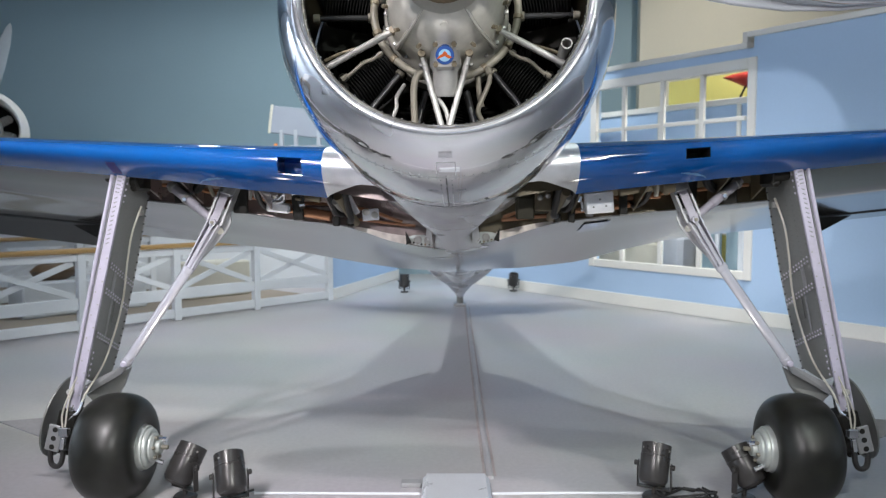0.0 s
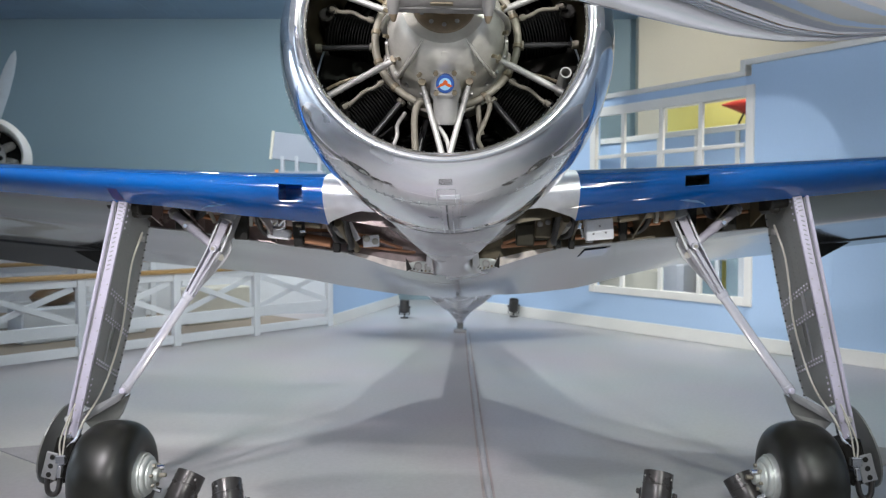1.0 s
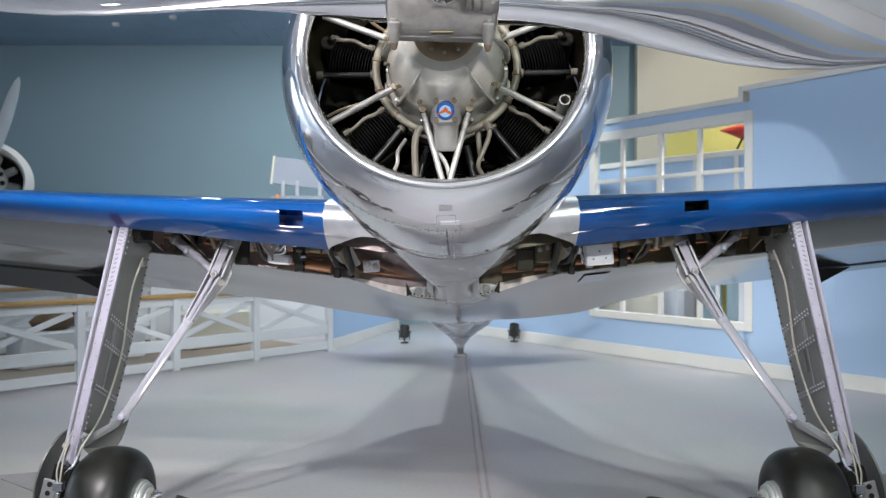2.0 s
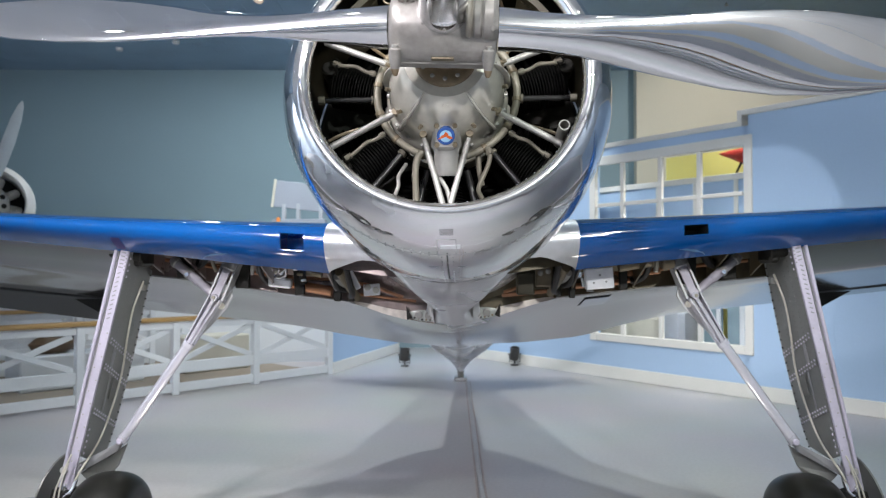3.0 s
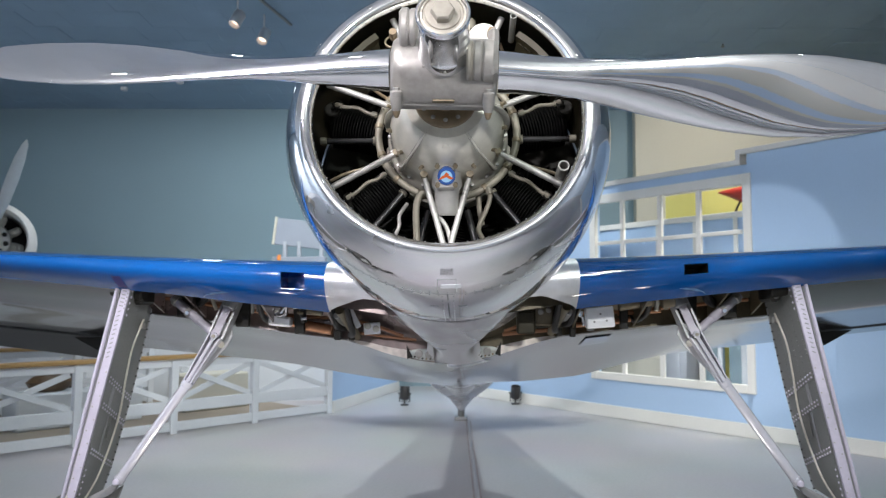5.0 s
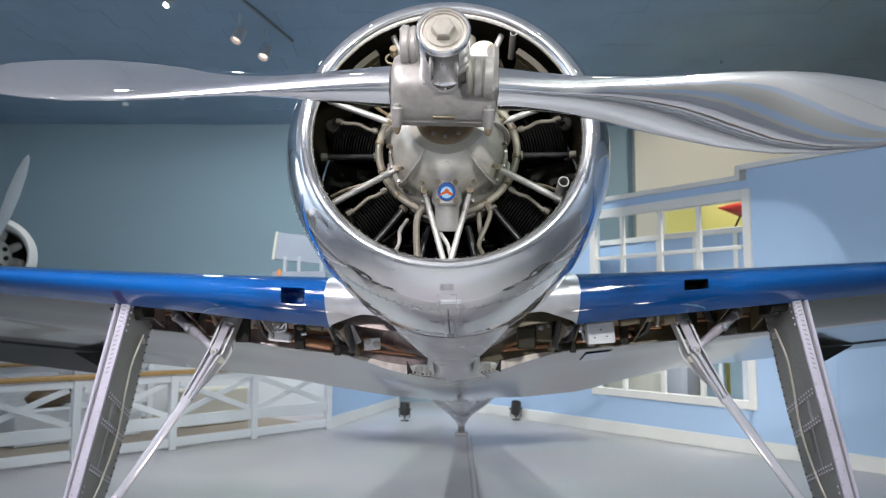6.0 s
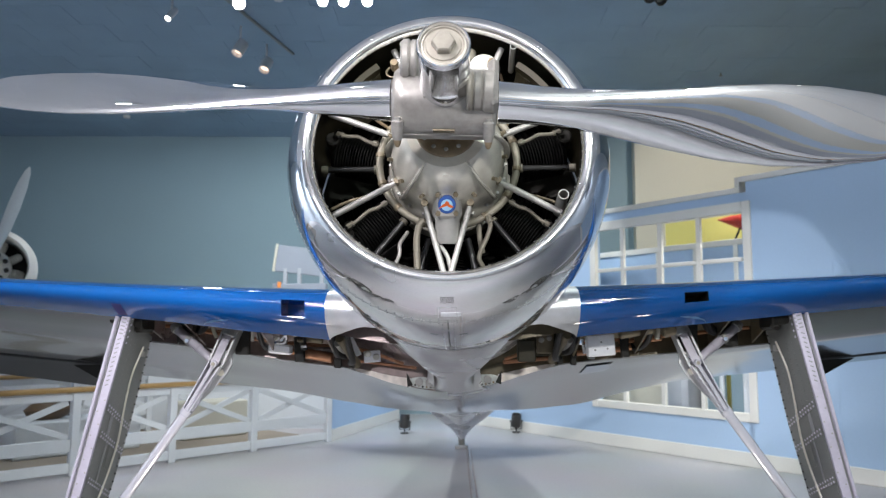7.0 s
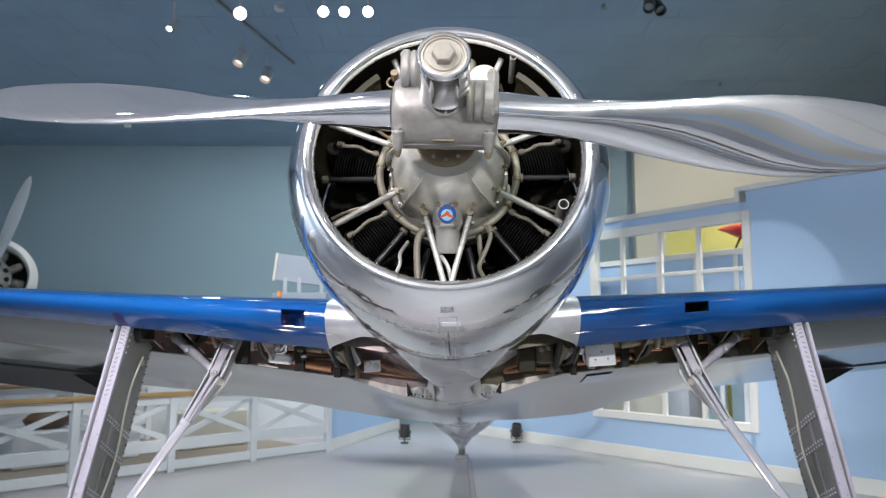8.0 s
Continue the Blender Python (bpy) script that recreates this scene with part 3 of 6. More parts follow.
# bottom seam, latch strips and drain slot of the cowl
def cowl_r(s):
    for (s0, r0), (s1, r1) in zip(prof[4:], prof[5:]):
        if s0 <= s <= s1:
            return r0 + (r1 - r0) * (s - s0) / (s1 - s0)
    return 0.57


def cowl_strip(name, a0, a1, s0, s1, lift, mat, label=""):
    """A thin strip that lies on the cowl's skin."""
    na, ns = max(2, int(abs(a1 - a0) / 4) + 1), 5
    rows = []
    for i in range(ns + 1):
        s = s0 + (s1 - s0) * i / ns
        rows.append([P(a0 + (a1 - a0) * k / na, cowl_r(s) + lift, s) for k in range(na + 1)])
    bm = loft(rows, wrap=False)
    bmesh.ops.solidify(bm, geom=bm.faces[:], thickness=-0.004)
    return part(name, bm, mat, cowling, label)


cowl_strip("seam_strip", -0.25, 0.25, 0.205, 0.79, 0.001, M_GREYMETAL)
cowl_strip("seam_band", -80, 80, 0.20, 0.2035, 0.001, M_SKIN)
cowl_strip("seam_band", -90, 90, 0.775, 0.80, 0.002, M_SKIN)
# Added plate: stands where the cowl mirrors the floor box brightly.
cowl_strip("reflection_plate", -2.3, 2.3, 0.05, 0.074, 0.0015, M_COWL, "small added plate in place of a bright reflection")
for a0, a1, s0, s1 in ((-3.2, -3.05, 0.095, 0.185), (3.05, 3.2, 0.095, 0.185), (-3.05, 3.05, 0.095, 0.0965), (-3.05, 3.05, 0.1835, 0.185)):
    cowl_strip("panel_seam", a0, a1, s0, s1, 0.0006, M_SKIN)
for a in (-5, 5):
    cowl_strip("latch_plate", a - 1.6, a + 1.6, 0.36, 0.375, 0.002, M_CHROME)
    cowl_strip("latch_plate", a - 1.2, a + 1.2, 0.60, 0.612, 0.002, M_CHROME)
places, norms = [], []
for a in (-1.9, 1.9):
    for k in range(11):
        s = 0.23 + k * 0.052
        p = P(a, cowl_r(s), s)
        places.append(p)
        norms.append(p - L(0, s, 0))
for s in (0.19, 0.216):
    for k in range(-24, 25):
        p = P(k * 3, cowl_r(s), s)
        places.append(p)
        norms.append(p - L(0, s, 0))
tagged(part("rivet_row", dots(places, 0.003, n=6, normal=norms), M_SKIN, cowling), kind="stuff")

# fuselage: round at the cowl, tapering to the tail
secs = []
for s, rx, top, bot in [(0.66, 0.50, 0.50, 0.50), (0.76, 0.545, 0.55, 0.545), (0.9, 0.54, 0.55, 0.54), (1.2, 0.53, 0.56, 0.52), (1.6, 0.52, 0.60, 0.50), (2.4, 0.47, 0.64, 0.47), (3.2, 0.41, 0.55, 0.44), (4.2, 0.35, 0.42, 0.41), (5.4, 0.28, 0.31, 0.34), (6.6, 0.20, 0.21, 0.265), (7.3, 0.14, 0.14, 0.21), (7.7, 0.06, 0.08, 0.12), (7.8, 0.02, 0.04, 0.06)]:
    row = []
    for k in range(56):
        a = 2 * math.pi * k / 56
        c, d = math.sin(a), math.cos(a)
        row.append(L(rx * c, s, (top if d > 0 else bot) * d))
    secs.append(row)
part("fuselage", loft(secs, cap=True), M_SKIN, plane, "bare satin aluminium fuselage")
bm = loft([[L(x, s, u) for x, s in ((0, 6.9 + 0.5 * q), (0.035 * (1 - q * 0.6), 7.3 + 0.4 * q), (0.0, 8.0), (-0.035 * (1 - q * 0.6), 7.3 + 0.4 * q))] for u, q in ((0.1, 0), (0.5, 0.4), (0.9, 0.8), (1.0, 1.0))], cap=True)
part("fin", bm, M_SKIN, plane)
for sg in (-1, 1):
    rows = []
    for x, s0, s1, th in ((0.08, 6.35, 7.55, 0.05), (0.6, 6.5, 7.55, 0.045), (1.1, 6.7, 7.5, 0.035), (1.45, 6.88, 7.4, 0.025), (1.62, 7.03, 7.25, 0.012)):
        rise = 0.11 * (x - 0.08)
        m = (s0 * 2 + s1) / 3
        rows.append([L(sg * x, s0, 0.02 + rise), L(sg * x, m, 0.02 + rise + th), L(sg * x, s1, 0.02 + rise), L(sg * x, m, 0.02 + rise - th)])
    part("tailplane", loft(rows, cap=True), M_SKIN, plane, flat_angle=60)
# tail skid: leg and shoe
part("tail_cone", lathe([(0.0, 0.03), (0.02, 0.045), (0.1, 0.09), (0.2, 0.165), (0.3, 0.265), (0.4, 0.37), (0.48, 0.44), (0.54, 0.45), (0.6, 0.3), (0.64, 0.0)], along((0.0, 7.33, 0.13), (0.0, 7.15, 0.60)), 32), M_SKIN, plane, "silver tail cone fairing over the skid")
part("tail_skid", pipe([(0.0, 7.2, 0.34), (0.0, 7.33, 0.17), (0.0, 7.40, 0.05)], 0.045), M_DOOR, plane)
part("skid_shoe", box((0, 7.42, 0.022), (0.17, 0.2, 0.044), None, 0.012), M_GREYMETAL, plane)

# wings: one skin per side, deep blue nose, grey underside, open wheel well, faired into the belly
LEY, LEZ = 0.83, 1.588
CH0, CH1, SPAN = 2.08, 1.25, 4.75
DIH = radians(4.0)
NK = 24
UP, LO = [], []
for k in range(NK + 1):
    t = (k / NK) ** 2
    y = 5 * 0.165 * (0.2969 * math.sqrt(t) - 0.126 * t - 0.3516 * t * t + 0.2843 * t ** 3 - 0.1015 * t ** 4)
    mean = 0.02 * (1 - (2 * t - 0.8) ** 2 / 1.44)
    UP.append((t, mean + y))
    LO.append((t, mean - y))


def low_side(x, k):
    """Lower side at step k; near the root the nose skin is cut back in an arch over the well."""
    cut = 1.0 - 0.72 * min(1.0, max(0.0, (0.573 - x) / 0.16)) ** 0.6 if k <= 7 else 1.0
    t = (k / NK) ** 2 * cut
    y = 5 * 0.165 * (0.2969 * math.sqrt(t) - 0.126 * t - 0.3516 * t * t + 0.2843 * t ** 3 - 0.1015 * t ** 4)
    return t, 0.02 * (1 - (2 * t - 0.8) ** 2 / 1.44) - y



def wing_point(sg, x, t, h, lower=False):
    q = (x - 0.5) / (SPAN - 0.5)
    f = 0.66 * math.exp(-((abs(x) / 0.8) ** 3.2))  # root fairing runs further aft
    c = CH0 + (CH1 - CH0) * q
    a = radians(13.7)
    y0, z0 = LEY + 0.20 * q, LEZ + (x - 0.55) * math.tan(DIH)
    thin = 1 - (1 - 1 / (1 + 0.36 * max(0.0, x - 0.5))) * max(0.0, 1 - t / 0.3)  # nose gets slimmer outwards
    yy, zz_ = t * c + 1.45 * f * max(0.0, (t - 0.3) / 0.7), h * c * thin
    z0 -= 0.008 * min(1.0, abs(x) / 0.3) if sg < 0 else 0.0
    if sg < 0 and lower:  # this side hangs a little lower at the root
        z0 += (0.03 * min(1.0, max(0.0, (x - 0.95) / 0.4)) - 0.022 * max(0.0, 1 - abs(x - 0.35) / 0.35)) * min(1.0, t / 0.25) * max(0.0, 1 - max(0.0, t - 0.3) / 0.4)
    z0 -= (0.075 if sg < 0 else 0.115 - 0.06 * min(1.0, max(0.0, (abs(x) - 0.9) / 0.6))) * min(1.0, max(0.0, (abs(x) - 0.3) / 0.6)) * max(0.0, (t - 0.45) / 0.55) ** 1.4  # flaps droop
    drop = 0.045 * (1 + math.cos(math.pi * min(1.0, x / 0.62))) * min(1.0, t / 0.25) * (1 - max(0.0, t - 0.3) / 0.7) if lower else 0.0  # down to the belly
    return Vector((sg * x, y0 + yy * math.cos(a) + zz_ * math.sin(a), z0 - yy * math.sin(a) + zz_ * math.cos(a) - drop))


def well_span(x):
    """First and last lower-side step of the open wheel well at x across."""
    if x < 0.10 or x > 1.62:
        return None
    return (7, 13)


SLOT = {-1: (0.665, 0.775), 1: (1.04, 1.15)}
TIPX = [1.52, 1.62, 1.7, 1.8, 2.0, 2.3, 2.8, 3.4, 4.0, 4.4, 4.6, 4.7, 4.75]
for sg in (-1, 1):
    xs = sorted(set([0.0, 0.05, 0.10, 0.18, 0.26, 0.34, 0.40, 0.43, 0.46, 0.49, 0.52, 0.545, 0.56, 0.573, 0.62, 0.85, 0.95, 1.25, 1.35, 1.45] + list(SLOT[-1]) + list(SLOT[1]) + TIPX))
    bm = bmesh.new()
    top = [[bm.verts.new(wing_point(sg, x, *p)) for p in UP] for x in xs]
    low = [[top[i][0]] + [bm.verts.new(wing_point(sg, x, *low_side(x, k), True)) for k in range(1, NK + 1)] for i, x in enumerate(xs)]
    for i in range(len(xs) - 1):
        xm = (xs[i] + xs[i + 1]) / 2
        slot = SLOT[sg][0] < xm < SLOT[sg][1]
        for k in range(NK):
            if xm > 0.34 and not (slot and k < 1):
                f = bm.faces.new((top[i][k], top[i + 1][k], top[i + 1][k + 1], top[i][k + 1]))
                f.material_index = 2 if xm < 0.573 else 0
            ws = well_span(xm)
            if (ws and ws[0] <= k < ws[1]) or (slot and k < (3 if sg < 0 else 2)) or (xm < 0.34 and k < 6) or (xm < 0.10 and k < 13):
                continue
            f = bm.faces.new((low[i][k], low[i][k + 1], low[i + 1][k + 1], low[i + 1][k]))
            f.material_index = (2 if xm < 0.573 else 0) if k < 7 else 1
    bm.faces.new([v for v in top[-1]] + [v for v in low[-1][:0:-1]])
    wing = part("wing", bm, [M_BLUE, M_UNDER, M_ROOT], plane, "glossy deep blue wing with grey underside and open wheel well", flat_angle=60)
    # dark duct behind the slot in the nose
    s0, s1 = SLOT[sg]
    bm = bmesh.new()
    foot = LO[3] if sg < 0 else LO[2]
    ring0 = [wing_point(sg, s0, *UP[1]), wing_point(sg, s1, *UP[1]), wing_point(sg, s1, *foot, True), wing_point(sg, s0, *foot, True)]
    back = [p + Vector((0, 0.14, -0.02)) for p in ring0]
    loft([ring0, back], bm)
    bm.faces.new([bm.verts.new(p) for p in back])
    part("air_duct", bm, M_BLUE if sg < 0 else M_DARK, wing, "open air intake slot", smooth=False)
    # rolled lip round the slot
    ring = [p + Vector((0, -0.001, 0)) for p in ring0]
    part("slot_lip", pipe(ring + [ring[0]], 0.003, 6, smooth_steps=0), M_BLUE, wing)
    # drooped flap behind the outer wing, with a dark end
    f0 = [wing_point(sg, 2.25, 0.80, -0.012), wing_point(sg, 4.2, 0.80, -0.012)]
    bm = bmesh.new()
    rows = []
    droop = 0.66 if sg < 0 else 0.06
    for p, cc in zip(f0, (0.30, 0.2)):
        rows.append([p + Vector((0, 0.0, 0.03)), p + Vector((0, 0.0, -0.03)), p + Vector((0, cc * 0.9, -cc * droop)), p + Vector((0, cc * 0.93, -cc * droop + cc * 0.04))])
    part("aileron", loft(rows, cap=True), M_DARKSKIN, wing, "drooped dark grey aileron" if sg < 0 else "dark grey aileron, raised", flat_angle=30)
    # A solid dark plate takes the place of the open gap's shade.
    g0 = wing_point(sg, 2.25, 0.80, -0.012) + Vector((0, -0.01, -0.025))
    part("hinge_gap_shade", plate([g0, g0 + Vector((sg * 0.23, 0.02, 0.012)), g0 + Vector((sg * 0.05, 0.02, -0.085))], 0.02, (0, 1, 0)), M_DARK, wing, "dark plate for the shade in the gap beside the aileron", smooth=False)

    # wheel well: roof, rear and side walls
    bm = bmesh.new()
    wx = [x for x in xs if 0.10 <= x <= 1.62]
    roof = []
    for x in wx:
        k0, k1 = well_span(min(x + 0.001, 1.61))
        front, rear = wing_point(sg, x, *LO[7], True), wing_point(sg, x, *LO[13], True)
        roof.append([rear, rear + Vector((0, 0.02, 0.10)), rear + Vector((0, -0.03, 0.20)), front + Vector((0, 0.03, 0.16)), front + Vector((0, 0.006, 0.03))])
    loft(roof, bm, wrap=False)
    for r in (roof[0], roof[-1]):
        bm.faces.new([bm.verts.new(p) for p in r])
    part("wheel_well", bm, M_WELL if sg < 0 else M_WELLG, wing, "brown primed open wheel well" if sg < 0 else "olive primed open wheel well", smooth=False)
    # fittings in the well: ribs, hoses, copper pipes, brackets and boxes
    def wl(x, f, up):
        """Across, share of the way from the front of the well to its rear, and up."""
        a, b = wing_point(sg, x, *LO[7], True), wing_point(sg, x, *LO[13], True)
        return a.lerp(b, f) + Vector((0, 0, up))

    for x in (0.60, 0.92, 1.30, 1.52):
        bm = plate([wl(x, 0.1, 0.02), wl(x, 0.98, 0.01), wl(x, 0.98, 0.16), wl(x, 0.1, 0.14)], 0.008, (1, 0, 0))
        part("rib", bm, M_WELL if sg < 0 else M_WELLG, wing, smooth=False)
    part("copper_pipe", pipe([wl(0.26, 0.95, 0.10), wl(0.5, 0.95, 0.105), wl(0.95, 0.95, 0.085), wl(1.5, 0.92, 0.08)], 0.009), M_COPPER, wing, "reddish copper pipe")
    part("copper_pipe", pipe([wl(0.62, 0.86, 0.03), wl(0.8, 0.88, 0.03), wl(0.9, 0.88, 0.035)], 0.014), M_COPPER, wing)
    part("hose", pipe([wl(0.98, 0.5, 0.15), wl(0.97, 0.7, 0.04), wl(0.92, 0.9, 0.03), wl(0.88, 0.95, 0.09)], 0.014), M_CABLE, wing)
    part("hose", pipe([wl(0.52, 0.2, 0.10), wl(0.50, 0.55, 0.0), wl(0.53, 0.9, 0.02)], 0.016), M_CABLE, wing)
    part("hose", pipe([wl(0.60, 0.2, 0.12), wl(0.585, 0.6, 0.03), wl(0.56, 0.9, 0.05)], 0.02), M_CABLE, wing)
    part("hose", pipe([wl(1.2, 0.3, 0.12), wl(1.27, 0.6, 0.05), wl(1.42, 0.92, 0.06)], 0.024), M_CABLE, wing)
    part("support_tube", rod(wl(0.545, 0.25, 0.05), wl(0.50, 0.97, 0.03), 0.022), M_BRONZE, wing)
    part("valve_body", rod(wl(0.56, 0.3, 0.03), wl(0.56, 0.9, 0.06), 0.016), M_TUBE, wing)
    if sg < 0:
        b = box(wl(0.90, 0.82, 0.055), (0.10, 0.05, 0.07), None, 0.012)
        rod(wl(0.87, 0.7, 0.09), wl(0.93, 0.72, 0.095), 0.028, bm=b)
        part("hydraulic_valve", b, M_CHROME, wing, "bright metal valve block")
        part("bright_pipe", pipe([wl(0.84, 0.6, 0.11), wl(0.86, 0.75, 0.06), wl(0.93, 0.75, 0.06), wl(0.96, 0.6, 0.11)], 0.011), M_CHROME, wing)
        part("bracket", box(wl(0.70, 0.9, 0.04), (0.16, 0.02, 0.06), None, 0.01), M_WELL, wing)
    else:
        part("equipment_box", box(wl(0.72, 0.55, 0.02), (0.135, 0.07, 0.105), Matrix.Rotation(radians(-4), 4, "Y"), 0.006), M_PLATEW, wing, "bright metal equipment box")
        for dx, dz in ((-0.03, -0.02), (0.03, -0.02), (0.0, 0.015)):
            part("box_screw", dots([wl(0.72 + dx, 0.55, 0.02 + dz) + Vector((0, -0.036, 0))], 0.005, n=8, normal=(0, -1, 0)), M_GREYMETAL, wing)
        part("equipment_box", box(wl(0.36, 0.6, 0.06), (0.09, 0.06, 0.11), None, 0.008), M_COWLIN, wing, "olive equipment box")
        part("drum", rod(wl(1.02, 0.5, 0.06), wl(1.08, 0.5, 0.065), 0.04, n=20, bev=0.006), M_BRONZE, wing)
        part("drum", rod(wl(0.82, 0.6, 0.075), wl(0.98, 0.6, 0.085), 0.03, n=20, bev=0.004), M_BRONZE, wing)
    # lens-shaped plate with two ring fittings beside the keel, a row of bolts under it and a dark fin at its end
    kc = wl(0.150, 0.97, 0.030)
    km = along(kc, kc + Vector((0, -1, -0.25))) @ Matrix.Rotation(radians(sg * 5), 4, "Z")
    kp = part("keel_plate", lathe([(-0.006, 0.80), (0.0, 1.0), (0.004, 0.97), (0.006, 0.90), (0.006, 0.0)], km @ Matrix.Diagonal((0.086, 0.031, 1, 1)), 36), M_DRUM, wing, "riveted lens-shaped metal plate")
    for dx in (-0.030, 0.022):
        part("ring_fitting", lathe([(0.006, 0.021), (0.014, 0.0205), (0.016, 0.017), (0.012, 0.014), (0.012, 0.0)], km @ Matrix.Translation((dx, 0.004, 0)), 20), M_TUBE, kp)
    for k in range(6):
        part("plate_rivet", dots([km @ Vector((-0.05 + 0.02 * k, -0.022 + 0.008 * abs(k - 2.5) / 2.5, 0.006))], 0.006, n=8, normal=(0, -1, -0.25)), M_RUSTY if k % 2 else M_DARK, kp)
    e0 = kc + Vector((sg * 0.09, -0.012, -0.022))
    part("dark_fin", plate([e0, e0 + Vector((sg * -0.028, 0.0, 0.012)), e0 + Vector((sg * 0.004, 0.0, 0.075))], 0.006, (0, 1, 0)), M_DARK, wing, smooth=False)
    # bright edge of the well's rear lip
    lip_rows = []
    for x in (0.225, 0.27, 0.32, 0.37, 0.42, 0.47, 0.52):
        p = wing_point(sg, x, *LO[13], True) + Vector((0, -0.005, -0.003))
        h = 0.034 * (1 - (x - 0.225) / 0.30) ** 0.8 + 0.012
        lip_rows.append([p, p + Vector((0, 0.004, h)), p + Vector((0, 0.012, h)), p + Vector((0, 0.012, 0))])
    part("well_lip", loft(lip_rows, cap=True), M_LIP, wing, "chipped white painted edge of the well", smooth=False)
    part("well_lip", pipe([wing_point(sg, x, *LO[13], True) + Vector((0, -0.002, 0.0)) for x in (0.51, 0.6, 0.9, 1.25, 1.6)], 0.004, 6), M_GREYMETAL, wing)
    # small fittings: lamp plates, clamps, ledges and boxes on the well's rear wall
    def fit(name, x, f, up, size, mat, turn=0, bev=0.004, label=""):
        return part(name, box(wl(x, f, up), size, Matrix.Rotation(radians(sg * turn), 4, "Y"), bev), mat, wing, label, smooth=False)

    # pale scuff where the strut enters the nose; a dull purple touch-up above one leg
    def nose_at(x, k):
        i = int(k)
        return wing_point(sg, x, *LO[i], True).lerp(wing_point(sg, x, *LO[i + 1], True), k - i) + Vector((0, -0.002, -0.0015))

    rows = []
    for i in range(9):
        x, k = 1.17 - 0.017 * i, 6.6 - 1.7 * (i / 8) ** 0.6
        w = 0.32 * math.sin(math.pi * (i + 0.6) / 9.2) * (1.0 + 0.35 * math.sin(i * 2.3))
        rows.append([nose_at(x, k - w), nose_at(x, k + w * 0.4)])
    part("paint_scuff", loft(rows, wrap=False), M_SCUFF, wing, "pale scuff in the blue paint")
    if sg < 0:
        rows = [[nose_at(x, k) for k in (3.2, 4.2, 5.2, 6.2)] for x in (1.535, 1.555, 1.58)]
        part("paint_patch", loft(rows, wrap=False), M_PATCH, wing, "dull purple touched-up patch")
    rng = random.Random(11 + sg)
    if sg < 0:
        lp = fit("lamp_plate", 0.42, 0.90, 0.085, (0.085, 0.012, 0.06), M_PLATEW, 4, label="bright plate with two round lamps")
        for dx in (-0.022, 0.022):
            part("round_lamp", dots([wl(0.42 + dx, 0.88, 0.088)], 0.018, n=14, normal=(0, -1, -0.2)), M_WHITE2, lp)
        fit("ledge", 0.36, 0.95, 0.075, (0.34, 0.02, 0.014), M_COPPER, -7)
        fit("well_post", 0.585, 0.8, 0.07, (0.035, 0.03, 0.20), M_DARK, -3)
        fit("clamp", 0.585, 0.72, 0.11, (0.03, 0.03, 0.03), M_CHROME, 20)
        fit("clamp", 0.60, 0.72, 0.06, (0.045, 0.03, 0.018), M_CHROME, -10)
        fit("bracket", 0.50, 0.72, 0.085, (0.028, 0.02, 0.10), M_PLATEW, 28)
        part("hose", pipe([wl(0.73, 0.6, 0.14), wl(0.755, 0.62, 0.07), wl(0.75, 0.66, 0.02)], 0.017), M_CABLE, wing)
        for k in range(5):
            fit("clamp", 0.745 + 0.02 * (k % 3), 0.60, 0.03 + 0.026 * k, (0.03, 0.03, 0.014), M_BRONZE if k % 2 else M_CHROME, rng.uniform(-40, 40), 0.003)
        for k in range(3):
            part("bright_pipe", pipe([wl(0.84 + 0.03 * k, 0.62, 0.15), wl(0.85 + 0.028 * k, 0.66, 0.09), wl(0.875 + 0.025 * k, 0.66, 0.055)], 0.007, 8), M_CHROME if k != 1 else M_PIPE, wing)
        part("bolt_head", dots([wl(1.0, 0.66, 0.125)], 0.02, n=12, normal=(0, -1, -0.2)), M_CHROME, wing)
        fit("well_post", 0.785, 0.75, 0.07, (0.05, 0.03, 0.20), M_DARK, 4)
        fit("junction_box", 0.885, 0.80, 0.03, (0.12, 0.05, 0.05), M_PLATEW, -6, 0.01, "pale metal junction box")
        fit("junction_box", 0.92, 0.72, 0.095, (0.10, 0.05, 0.045), M_CHROME, 3, 0.012)
        part("valve_stem", rod(wl(0.985, 0.7, 0.05), wl(0.985, 0.7, 0.13), 0.014, n=12, bev=0.003), M_CHROME, wing)
        part("valve_stem", rod(wl(1.02, 0.7, 0.04), wl(1.02, 0.72, 0.14), 0.009, n=10), M_WHITE2, wing)
        fit("well_post", 1.07, 0.75, 0.08, (0.07, 0.03, 0.22), M_DARK, -2)
        part("pale_pipe", pipe([wl(1.25, 0.9, 0.17), wl(1.25, 0.9, 0.10), wl(1.23, 0.9, 0.05)], 0.010, 8), M_PIPE, wing)
        fit("ledge", 1.22, 0.95, 0.09, (0.24, 0.02, 0.014), M_COPPER, -4)
        part("duct_tube", rod(wl(0.62, 0.85, 0.02), wl(0.78, 0.85, 0.028), 0.026, n=18, bev=0.004), M_COPPER, wing)
        part("duct_tube", rod(wl(0.66, 0.7, 0.085), wl(0.77, 0.7, 0.09), 0.022, n=18, bev=0.004), M_BRONZE, wing)
    else:
        fit("dark_panel", 0.46, 0.85, 0.11, (0.24, 0.02, 0.13), M_COWLIN, 0)
        eb = fit("equipment_box", 0.46, 0.78, 0.10, (0.085, 0.05, 0.11), M_BRONZE, 2, 0.008, "olive metal equipment box")
